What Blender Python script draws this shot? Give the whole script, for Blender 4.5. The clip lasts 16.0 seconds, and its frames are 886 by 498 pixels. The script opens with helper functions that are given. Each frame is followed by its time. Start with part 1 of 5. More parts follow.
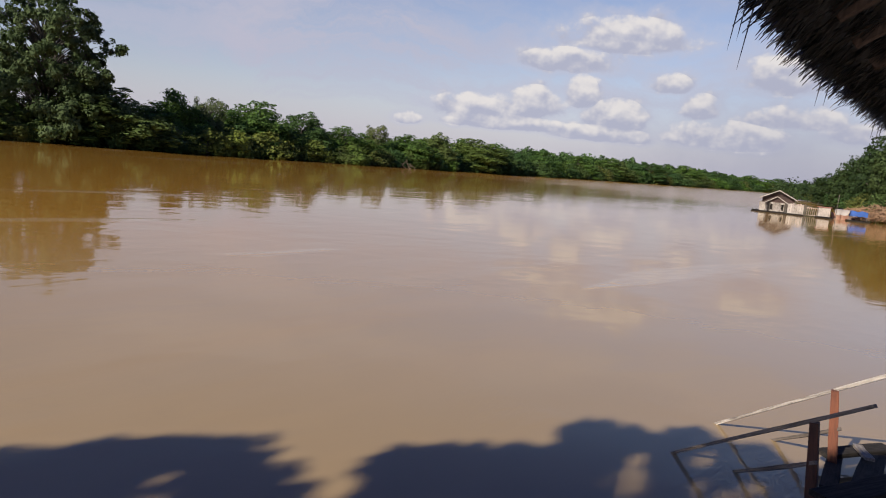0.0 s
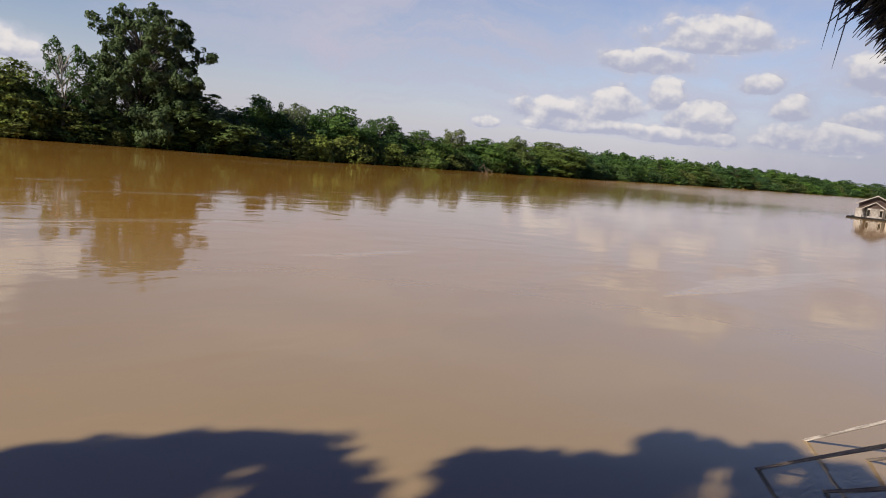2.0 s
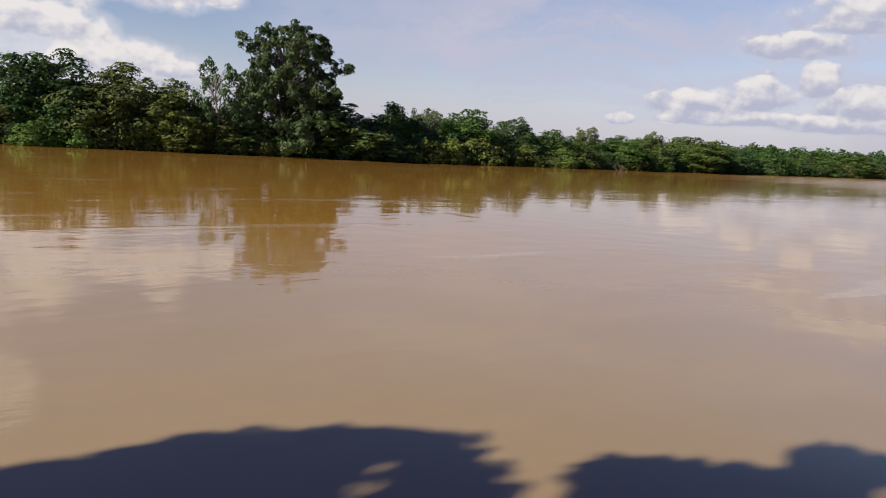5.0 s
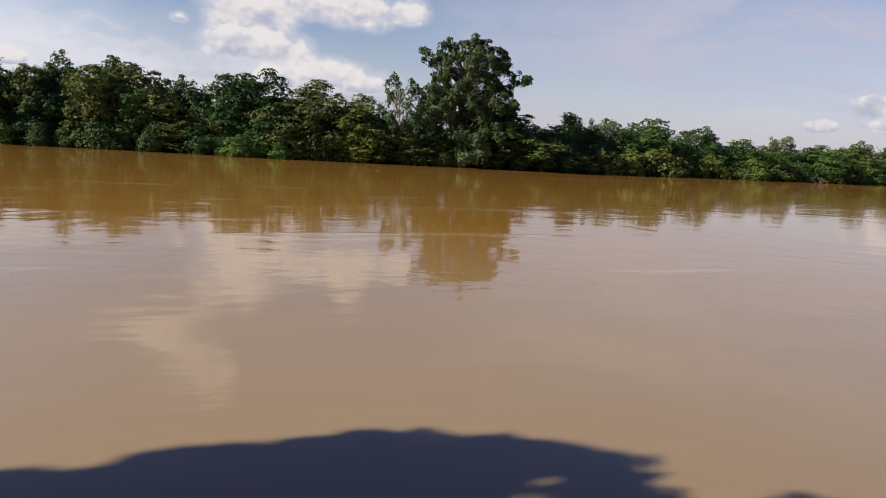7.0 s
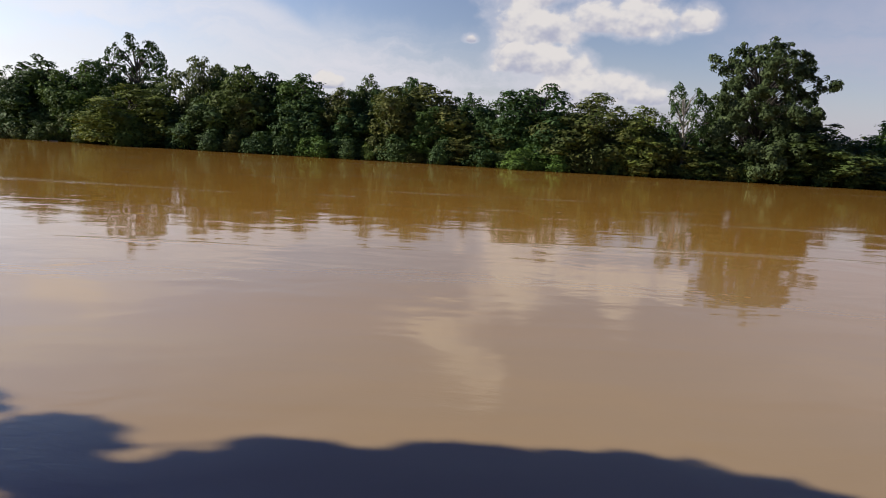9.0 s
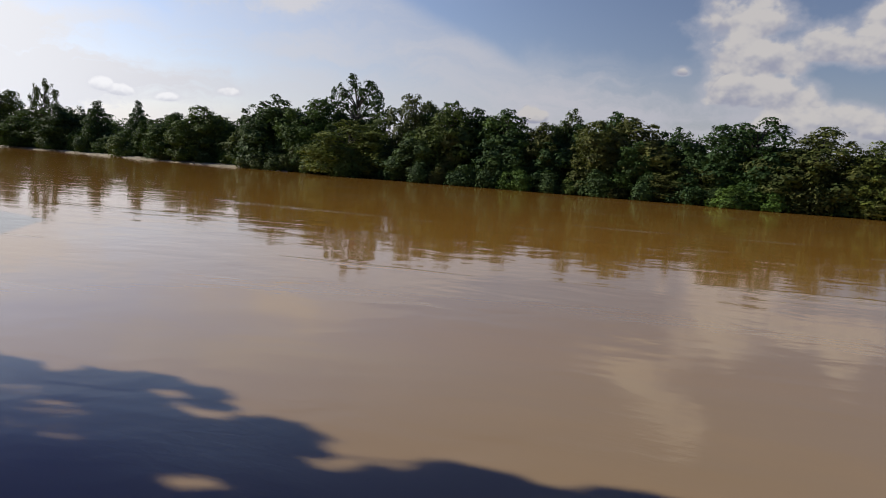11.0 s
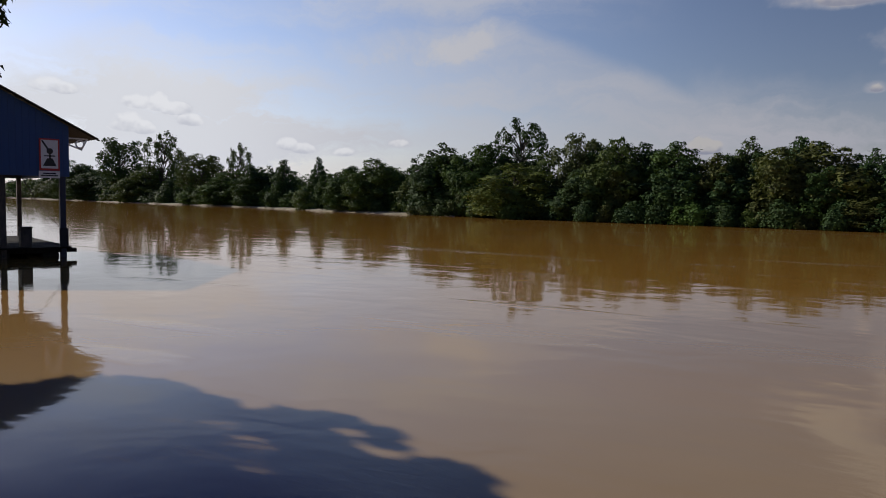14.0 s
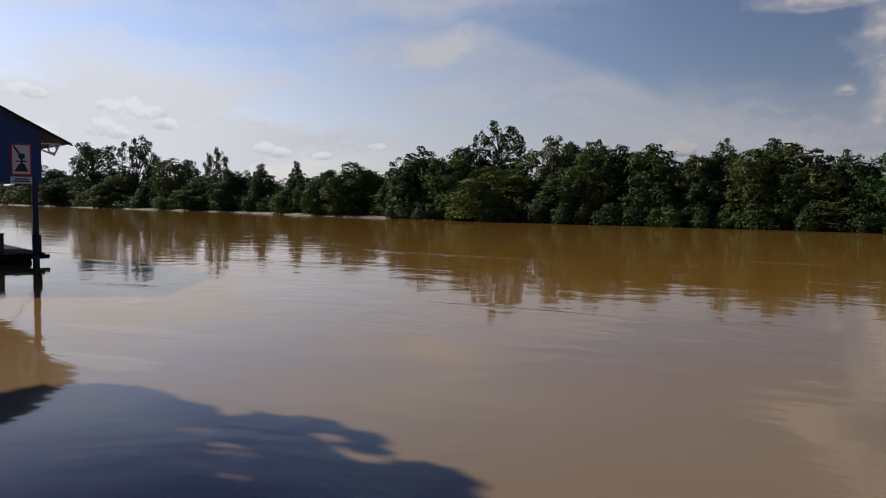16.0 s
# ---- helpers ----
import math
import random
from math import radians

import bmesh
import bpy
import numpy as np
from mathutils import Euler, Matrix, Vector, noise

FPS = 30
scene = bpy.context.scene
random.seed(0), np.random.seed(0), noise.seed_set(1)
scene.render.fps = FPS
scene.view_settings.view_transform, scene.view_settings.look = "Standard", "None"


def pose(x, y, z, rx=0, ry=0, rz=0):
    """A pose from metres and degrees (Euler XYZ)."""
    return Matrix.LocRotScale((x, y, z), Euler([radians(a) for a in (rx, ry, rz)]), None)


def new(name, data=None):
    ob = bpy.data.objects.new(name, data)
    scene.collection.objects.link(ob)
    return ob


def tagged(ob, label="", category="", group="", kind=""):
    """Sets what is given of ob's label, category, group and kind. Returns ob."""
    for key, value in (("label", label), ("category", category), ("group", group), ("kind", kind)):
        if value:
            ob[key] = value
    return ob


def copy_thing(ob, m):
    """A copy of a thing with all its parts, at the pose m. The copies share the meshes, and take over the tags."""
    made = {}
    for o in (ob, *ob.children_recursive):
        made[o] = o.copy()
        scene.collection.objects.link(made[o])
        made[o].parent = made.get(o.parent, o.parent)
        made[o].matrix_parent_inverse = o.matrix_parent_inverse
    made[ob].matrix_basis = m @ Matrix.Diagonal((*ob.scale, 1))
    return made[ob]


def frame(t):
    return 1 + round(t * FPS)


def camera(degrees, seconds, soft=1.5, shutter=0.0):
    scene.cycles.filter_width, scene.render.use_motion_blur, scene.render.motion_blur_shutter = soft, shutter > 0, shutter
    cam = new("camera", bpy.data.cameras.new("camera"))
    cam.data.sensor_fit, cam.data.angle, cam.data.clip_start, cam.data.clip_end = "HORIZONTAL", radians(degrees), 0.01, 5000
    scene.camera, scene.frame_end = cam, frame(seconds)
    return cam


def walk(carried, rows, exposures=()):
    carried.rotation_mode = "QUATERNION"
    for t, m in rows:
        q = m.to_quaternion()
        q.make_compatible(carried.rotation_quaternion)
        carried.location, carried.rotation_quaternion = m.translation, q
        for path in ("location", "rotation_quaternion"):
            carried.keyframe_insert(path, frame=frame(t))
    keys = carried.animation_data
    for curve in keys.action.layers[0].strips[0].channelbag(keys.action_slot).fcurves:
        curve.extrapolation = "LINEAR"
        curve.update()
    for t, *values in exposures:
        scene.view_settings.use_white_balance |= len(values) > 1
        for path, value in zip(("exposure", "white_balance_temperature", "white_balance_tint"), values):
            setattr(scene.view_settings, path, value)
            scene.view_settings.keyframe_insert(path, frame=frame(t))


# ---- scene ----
# A wide muddy river seen from a thatched landing on its bank.
# ---------------------------------------------------------------- camera
EYE = 2.2                       # eye above the water
cam = camera(63.35, 16.0, soft=1.0)
walk(cam, [
    (0, pose(0, 0, EYE, 82.72, -5.55, 0.00)),
    (0.5, pose(0, 0, EYE, 82.64, -5.64, 1.38)),
    (1, pose(0, 0, EYE, 82.68, -5.71, 3.01)),
    (1.5, pose(0, 0, EYE, 82.61, -5.67, 4.50)),
    (2, pose(0, 0, EYE, 82.42, -5.51, 6.14)),
    (2.5, pose(0, 0, EYE, 82.17, -5.35, 8.16)),
    (3, pose(0, 0, EYE, 81.96, -5.08, 10.30)),
    (3.5, pose(0, 0, EYE, 81.94, -4.35, 12.12)),
    (6, pose(0, 0, EYE, 81.71, -3.52, 21.08)),
    (6.5, pose(0, 0, EYE, 81.84, -3.47, 24.89)),
    (7, pose(0, 0, EYE, 81.74, -3.30, 30.33)),
    (7.5, pose(0, 0, EYE, 81.61, -3.01, 35.00)),
    (8, pose(0, 0, EYE, 81.63, -3.37, 39.51)),
    (8.5, pose(0, 0, EYE, 81.61, -3.38, 45.66)),
    (9, pose(0, 0, EYE, 81.57, -3.03, 52.06)),
    (9.5, pose(0, 0, EYE, 81.75, -3.01, 56.69)),
    (10, pose(0, 0, EYE, 82.01, -3.19, 60.24)),
    (12.5, pose(0, 0, EYE, 85.48, -2.94, 77.93)),
    (13, pose(0, 0, EYE, 85.83, -1.76, 79.80)),
    (13.5, pose(0, 0, EYE, 85.91, -1.40, 80.86)),
    (14, pose(0, 0, EYE, 86.05, -0.97, 80.99)),
    (14.5, pose(0, 0, EYE, 86.17, -1.42, 80.26)),
    (15, pose(0, 0, EYE, 86.27, -0.93, 79.64)),
    (15.5, pose(0, 0, EYE, 86.39, -0.81, 79.65)),
    (16, pose(0, 0, EYE, 86.33, -0.58, 79.29))],
    exposures=[(0, 0.7, 6500, 10), (3.5, 0.75, 6500, 10), (6, 0.8, 6500, 10), (8, 0.70, 6500, 10), (10, 0.52, 6500, 10), (12.5, -0.14, 6330, 10), (16, -0.16, 6330, 10)])

# ---------------------------------------------------------------- light
SUN_AZ, SUN_EL = 138.0, 29.5    # degrees to the left of the y axis, above the horizon
to_sun = Vector((-math.sin(radians(SUN_AZ)) * math.cos(radians(SUN_EL)),
                 math.cos(radians(SUN_AZ)) * math.cos(radians(SUN_EL)), math.sin(radians(SUN_EL))))


class Nodes:
    """Short hand for node trees."""

    def __init__(self, tree):
        self.tree = tree
        tree.nodes.clear()

    def put(self, socket, value):
        if isinstance(value, bpy.types.NodeSocket):
            self.tree.links.new(value, socket)
        elif value is not None:
            socket.default_value = value

    def node(self, kind):
        return self.tree.nodes.new(kind)

    def math(self, op, a, b=None, c=None, clamp=False):
        n = self.node("ShaderNodeMath")
        n.operation, n.use_clamp = op, clamp
        for i, v in enumerate((a, b, c)):
            self.put(n.inputs[i], v)
        return n.outputs[0]

    def vec(self, op, a, b=None):
        n = self.node("ShaderNodeVectorMath")
        n.operation = op
        self.put(n.inputs[0], a)
        self.put(n.inputs[1], b)
        return n.outputs["Value" if op in ("LENGTH", "DOT_PRODUCT") else "Vector"]

    def noise(self, vector, scale, detail=4.0, rough=0.55, distortion=0.0):
        n = self.node("ShaderNodeTexNoise")
        self.put(n.inputs["Vector"], vector)
        n.inputs["Scale"].default_value, n.inputs["Detail"].default_value = scale, detail
        n.inputs["Roughness"].default_value, n.inputs["Distortion"].default_value = rough, distortion
        return n.outputs["Fac"]

    def ramp(self, fac, lo, hi, a=0.0, b=1.0, smooth=True):
        n = self.node("ShaderNodeMapRange")
        n.interpolation_type = "SMOOTHSTEP" if smooth else "LINEAR"
        for i, v in enumerate((fac, lo, hi, a, b)):
            self.put(n.inputs[i], v)
        return n.outputs[0]

    def mix(self, fac, a, b, blend="MIX"):
        n = self.node("ShaderNodeMix")
        n.data_type, n.blend_type = "RGBA", blend
        for i, v in ((0, fac), (6, a), (7, b)):
            self.put(n.inputs[i], (*v, 1.0) if isinstance(v, tuple) and len(v) == 3 else v)
        return n.outputs[2]

    def mapping(self, vector, scale=(1, 1, 1), turn=(0, 0, 0)):
        n = self.node("ShaderNodeMapping")
        self.put(n.inputs[0], vector)
        n.inputs["Scale"].default_value, n.inputs["Rotation"].default_value = scale, turn
        return n.outputs[0]


def cloud_heaps():
    """Cumulus heaps: azimuth, elevation, half width, half height, in degrees."""
    right = [(-13.1, 10.4, 5.6, 1.7), (-9.1, 8.3, 4.5, 1.2), (-3.0, 4.3, 5.0, 1.5), (-6.8, 5.0, 2.7, 1.6),
             (-10.2, 6.1, 1.5, 1.6), (-13.1, 4.5, 2.6, 1.6), (-11.9, 3.0, 5.0, 0.8), (-16.8, 7.1, 1.7, 1.0),
             (-19.0, 5.5, 1.8, 1.3), (-20.5, 3.6, 5.2, 1.4), (-24.4, 8.2, 3.6, 1.9), (-25.9, 5.2, 4.3, 1.1),
             (-29.8, 4.4, 2.9, 1.2), (3.1, 2.9, 1.3, 0.7), (-4.8, 3.2, 6.3, 0.8)]
    middle = [(46.0, 9.6, 2.7, 2.1), (44.0, 9.2, 2.4, 1.7), (45.1, 6.9, 3.2, 1.7), (43.0, 6.3, 2.2, 1.4), (40.7, 9.8, 2.4, 1.4), (37.4, 9.9, 2.7, 1.7),
              (33.7, 9.8, 1.4, 1.0), (50.3, 8.0, 0.6, 0.4), (39.4, 5.0, 2.8, 1.0), (37.4, 4.3, 2.8, 0.9), (42.4, 4.6, 4.0, 1.3), (61.1, 4.4, 1.3, 0.8), (46.0, 11.8, 3.0, 1.8)]
    left = [(109.7, 7.5, 1.3, 0.6), (108.7, 7.3, 1.0, 0.5), (103.9, 6.8, 1.1, 0.7), (102.5, 6.8, 0.9, 0.8), (101.3, 6.4, 1.2, 0.6), (104.7, 5.2, 1.2, 0.8), (103.5, 4.9, 0.9, 0.6),
            (100.3, 5.6, 1.0, 0.6), (93.2, 4.1, 0.9, 0.6), (92.0, 3.8, 1.0, 0.5), (89.0, 3.6, 0.9, 0.4), (51.7, 14.3, 3.6, 0.9), (51.2, 15.8, 2.1, 1.5), (49.6, 16.9, 2.0, 1.5), (47.8, 18.4, 1.5, 1.4), (37.2, 11.9, 1.6, 1.2), (84.6, 4.4, 0.9, 0.4)]
    return [(a, e, w * 0.97, h * 0.92) for a, e, w, h in right] + middle + left


def make_sky():
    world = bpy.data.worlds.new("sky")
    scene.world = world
    world.use_nodes = True
    n = Nodes(world.node_tree)
    way = n.node("ShaderNodeTexCoord").outputs["Generated"]
    sky = n.node("ShaderNodeTexSky")
    sky.sky_type, sky.sun_disc = "NISHITA", False
    sky.sun_elevation, sky.sun_rotation = radians(SUN_EL), radians(-SUN_AZ)
    sky.air_density, sky.dust_density, sky.ozone_density = 1.0, 0.5, 2.0
    split = n.node("ShaderNodeSeparateXYZ")
    n.put(split.inputs[0], way)
    x, y, z = split.outputs
    az = n.math("MULTIPLY", n.math("ARCTAN2", n.math("MULTIPLY", x, -1.0), y), 57.2958)
    el = n.math("MULTIPLY", n.math("ARCSINE", z), 57.2958)
    flat = n.node("ShaderNodeCombineXYZ")
    n.put(flat.inputs[0], az)
    n.put(flat.inputs[1], el)
    flat = flat.outputs[0]
    # the heaps: inside distance, and how high in the heap; flatter below than above
    field, above, weight = None, None, None
    for a, e, w, h in cloud_heaps():
        q = n.vec("MULTIPLY", n.vec("SUBTRACT", flat, (a, e - 0.35 * h, 0.0)), (1.0 / w, 0.8 / h, 0.0))
        s = n.node("ShaderNodeSeparateXYZ")
        n.put(s.inputs[0], q)
        v = s.outputs[1]
        tall = n.math("MAXIMUM", v, n.math("MULTIPLY", v, -2.2))
        d = n.math("SUBTRACT", 1.0, n.math("SQRT", n.math("MULTIPLY_ADD", s.outputs[0], s.outputs[0], n.math("MULTIPLY", tall, tall))))
        field = d if field is None else n.math("SMOOTH_MAX", field, d, 0.2)
        inside = n.math("MAXIMUM", d, 0.0)
        above = n.math("MULTIPLY", inside, v) if above is None else n.math("MULTIPLY_ADD", inside, v, above)
        weight = inside if weight is None else n.math("ADD", weight, inside)
    height = n.math("DIVIDE", above, n.math("ADD", weight, 0.03))
    tall_way = n.mapping(way, (1, 1, 1.3))
    puff = n.noise(tall_way, 26.0, 6.0, 0.52)
    broad = n.noise(tall_way, 26.0, 3.0, 0.5)
    broad_sun = n.noise(n.mapping(n.vec("ADD", way, (-0.005, -0.001, 0.008)), (1, 1, 1.3)), 26.0, 3.0, 0.5)
    curl = n.math("ABSOLUTE", n.math("SUBTRACT", n.noise(way, 60.0, 2.0, 0.5), 0.5))
    body = n.math("MULTIPLY_ADD", n.math("SUBTRACT", puff, 0.5), 2.3, n.math("MULTIPLY", field, 1.35))
    body = n.math("MULTIPLY_ADD", curl, -0.5, body)
    dense = n.ramp(body, -0.10, 0.38, 0.0, 0.92)
    thin = n.ramp(body, -0.8, 0.2, 0.0, 0.55)
    lit = n.math("ADD", n.math("MULTIPLY", n.math("SUBTRACT", broad, broad_sun), 2.9), n.math("MULTIPLY", height, 1.1))
    lit = n.math("MULTIPLY_ADD", n.ramp(az, 15.0, 32.0), 0.36, lit)
    lit = n.ramp(n.math("MULTIPLY_ADD", curl, -0.6, lit), -0.34, 0.88)
    sunward = n.ramp(az, 60.0, 95.0)
    heap_colour = n.mix(lit, n.mix(sunward, (0.43, 0.445, 0.56), (0.76, 0.78, 0.90)), n.mix(sunward, (0.79, 0.75, 0.73), (1.50, 1.48, 1.48)))
    # high veils: broad soft fans, torn by streaks, and the white haze over the horizon
    bent = n.node("ShaderNodeTexNoise")
    n.put(bent.inputs["Vector"], way)
    bent.inputs["Scale"].default_value, bent.inputs["Detail"].default_value, bent.inputs["Roughness"].default_value = 5.0, 6.0, 0.6
    shift = n.vec("MULTIPLY", n.vec("SUBTRACT", bent.outputs["Color"], (0.5, 0.5, 0.5)), (26.0, 7.0, 0.0))
    flat_bent = n.node("ShaderNodeSeparateXYZ")
    n.put(flat_bent.inputs[0], n.vec("ADD", flat, shift))
    az_b, el_b = flat_bent.outputs[0], flat_bent.outputs[1]
    streak = n.noise(n.mapping(n.vec("ADD", flat, shift), (0.05, 0.30, 1.0), (0, 0, radians(-9))), 1.0, 8.0, 0.62, 0.3)
    fans = None
    for a, e, w, h, lean, full in ((81.0, 11.4, 7.0, 2.3, -0.12, 0.95), (101.0, 4.6, 27.0, 7.4, 0.0, 1.3), (55.0, 4.8, 20.0, 3.8, 0.06, 1.0), (94.0, 13.6, 9.0, 1.6, 0.1, 0.5),
                                   (10.0, 8.0, 22.0, 7.0, 0.0, 0.95), (-14.0, 7.0, 22.0, 7.0, 0.0, 0.6), (108.0, 14.0, 7.0, 2.0, 0.1, 0.5)):
        turned = n.math("MULTIPLY_ADD", n.math("SUBTRACT", az_b, a), -lean, n.math("SUBTRACT", el_b, e))
        q = n.node("ShaderNodeCombineXYZ")
        n.put(q.inputs[0], n.math("MULTIPLY", n.math("SUBTRACT", az_b, a), 1.0 / w))
        n.put(q.inputs[1], n.math("MULTIPLY", turned, 1.0 / h))
        d = n.ramp(n.vec("LENGTH", q.outputs[0]), 1.25, 0.1, 0.0, full)
        fans = d if fans is None else n.math("MAXIMUM", fans, d)
    torn = n.ramp(streak, 0.34, 0.60, 0.35, 1.15)
    veil = n.math("MULTIPLY", fans, torn, clamp=True)
    # a broad veil whose upper rim climbs towards the left
    rim = n.math("MULTIPLY_ADD", n.math("MAXIMUM", n.math("SUBTRACT", n.math("MINIMUM", az, 76.0), 60.0), 0.0), 0.38, n.ramp(az, 47.0, 62.0, 6.4, 7.6, False))
    el_e = n.math("MULTIPLY_ADD", n.math("SUBTRACT", el_b, el), 0.35, el)
    slope = n.ramp(n.math("SUBTRACT", el_e, rim), 0.5, -1.3, 0.0, 0.62)
    slope = n.math("MULTIPLY", slope, n.math("MULTIPLY", n.ramp(az_b, 93.0, 80.0), n.ramp(az, 44.0, 54.0)))
    veil = n.math("MAXIMUM", veil, n.math("MULTIPLY", slope, n.ramp(streak, 0.32, 0.62, 0.65, 1.25)), clamp=True)
    veil = n.math("MAXIMUM", veil, n.ramp(el, 8.0, -1.0, 0.0, 0.9))
    sheet = n.math("MULTIPLY", n.ramp(el_b, 11.0, 15.0), n.ramp(el_b, 19.0, 14.5))          # a broad thin sheet higher up
    veil = n.math("MAXIMUM", veil, n.math("MULTIPLY", n.math("MULTIPLY", sheet, n.math("ADD", n.ramp(az, 62.0, 76.0), n.ramp(az, 34.0, 20.0))), n.ramp(streak, 0.34, 0.62, 0.1, 0.75)))
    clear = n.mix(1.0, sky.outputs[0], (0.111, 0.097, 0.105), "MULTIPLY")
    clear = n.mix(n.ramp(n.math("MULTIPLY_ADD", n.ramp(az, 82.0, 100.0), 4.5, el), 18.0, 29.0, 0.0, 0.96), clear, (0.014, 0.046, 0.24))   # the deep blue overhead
    to_left = n.ramp(az, 45.0, 105.0)
    clear = n.mix(to_left, clear, n.mix(1.0, clear, (1.95, 2.0, 2.0), "MULTIPLY"))   # brighter towards the sun's side
    white = n.ramp(az, 84.0, 104.0)
    colour = n.mix(veil, clear, n.mix(white, n.mix(to_left, n.mix(n.ramp(az, 32.0, 46.0), (0.49, 0.49, 0.60), (0.64, 0.64, 0.71)), (1.02, 1.02, 1.08)), (1.22, 1.23, 1.29)))
    colour = n.mix(thin, colour, n.mix(to_left, n.mix(n.ramp(az, 15.0, 38.0), (0.52, 0.53, 0.64), (0.66, 0.65, 0.72)), n.mix(white, (1.02, 1.02, 1.10), (1.20, 1.21, 1.27))))
    colour = n.mix(n.math("MULTIPLY", dense, n.math("MULTIPLY_ADD", sunward, -0.45, 1.0)), colour, heap_colour)
    bank = n.math("MULTIPLY", n.ramp(az_b, -8.0, -26.0), n.ramp(el_b, 10.0, 1.0, 0.0, 0.7))      # a grey cloud bank far down the river
    colour = n.mix(n.math("MULTIPLY", bank, n.math("MULTIPLY_ADD", dense, -0.6, 1.0)), colour, (0.36, 0.37, 0.47))
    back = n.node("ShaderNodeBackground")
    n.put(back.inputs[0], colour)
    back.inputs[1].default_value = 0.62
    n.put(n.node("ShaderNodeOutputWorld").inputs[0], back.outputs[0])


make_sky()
sun = new("sun", bpy.data.lights.new("sun", "SUN"))
sun.data.energy, sun.data.angle, sun.data.color = 5.0, radians(0.55), (1.0, 0.92, 0.80)
sun.matrix_world = Matrix.Translation((0, 0, 60)) @ to_sun.to_track_quat("Z", "Y").to_matrix().to_4x4()


# ---------------------------------------------------------------- materials
def material(name):
    m = bpy.data.materials.new(name)
    m.use_nodes = True
    return m, Nodes(m.node_tree)


def finish(n, shader):
    n.put(n.node("ShaderNodeOutputMaterial").inputs[0], shader)


def principled(n, colour, rough, bump=None, depth=0.01, metal=0.0, spec=0.5):
    s = n.node("ShaderNodeBsdfPrincipled")
    n.put(s.inputs["Base Color"], (*colour, 1.0) if isinstance(colour, tuple) else colour)
    n.put(s.inputs["Roughness"], rough)
    s.inputs["Metallic"].default_value = metal
    s.inputs["Specular IOR Level"].default_value = spec
    if bump is not None:
        b = n.node("ShaderNodeBump")
        b.inputs["Distance"].default_value = depth
        n.put(b.inputs["Height"], bump)
        n.put(s.inputs["Normal"], b.outputs[0])
    return s.outputs[0]


def wood(name, dark, light, grain=(28, 28, 2.5), rough=0.75, spec=0.5):
    """Weathered timber: long grain, stains at a larger scale, a shift from piece to piece."""
    m, n = material(name)
    at = n.node("ShaderNodeTexCoord").outputs["Object"]
    own = n.node("ShaderNodeObjectInfo").outputs["Random"]
    fibre = n.noise(n.mapping(at, grain), 2.0, 8.0, 0.65)
    stain = n.noise(at, 1.7, 4.0)
    fac = n.math("ADD", n.math("MULTIPLY", fibre, 0.65), n.math("MULTIPLY", stain, 0.55))
    colour = n.mix(n.ramp(fac, 0.42, 0.78), dark, light)
    colour = n.mix(n.math("MULTIPLY", own, 0.35), colour, tuple(c * 0.55 for c in dark))
    finish(n, principled(n, colour, rough, fibre, 0.004, spec=spec))
    return m


def paint(name, colour, wear, rough=0.6):
    m, n = material(name)
    at = n.node("ShaderNodeTexCoord").outputs["Object"]
    own = n.node("ShaderNodeObjectInfo").outputs["Random"]
    fine, coarse = n.noise(at, 18.0, 6.0), n.noise(n.mapping(at, (1, 1, 0.35)), 1.3, 4.0)
    fac = n.ramp(n.math("ADD", n.math("MULTIPLY", fine, 0.5), n.math("MULTIPLY", coarse, 0.7)), 0.5, 0.85, 0.0, 0.8)
    fac = n.math("ADD", fac, n.math("MULTIPLY", own, 0.12))
    finish(n, principled(n, n.mix(fac, colour, wear), rough, fine, 0.002))
    return m


def foliage(name, dark, light, yellow=0.0, vary=1.0):
    """Leaves: each one a little different, with some light passing through."""
    m, n = material(name)
    island = n.node("ShaderNodeNewGeometry").outputs["Random Per Island"]
    own = n.node("ShaderNodeObjectInfo").outputs["Random"]
    at = n.node("ShaderNodeTexCoord").outputs["Object"]
    patch = n.noise(at, 0.85, 4.0, 0.6)
    fac = n.math("ADD", n.math("MULTIPLY", island, 0.42), n.ramp(patch, 0.38, 0.64, -0.06, 0.62))
    colour = n.mix(fac, dark, light)
    colour = n.mix(n.math("MULTIPLY", n.ramp(own, 0.5, 1.0), 0.45 * vary), colour, (0.095, 0.105, 0.024))
    colour = n.mix(n.math("MULTIPLY", n.ramp(own, 0.45, 0.0), 0.4 * vary), colour, (0.022, 0.058, 0.016))
    if yellow:
        colour = n.mix(n.math("MULTIPLY", n.ramp(n.math("ADD", island, patch), 1.0, 1.5), yellow), colour, (0.165, 0.135, 0.036))
    s = principled(n, colour, 0.7, spec=0.15)
    t = n.node("ShaderNodeBsdfTranslucent")
    n.put(t.inputs[0], n.mix(0.5, colour, (0.10, 0.14, 0.02)))
    both = n.node("ShaderNodeMixShader")
    both.inputs[0].default_value = 0.16
    n.put(both.inputs[1], s)
    n.put(both.inputs[2], t.outputs[0])
    finish(n, both.outputs[0])
    return m


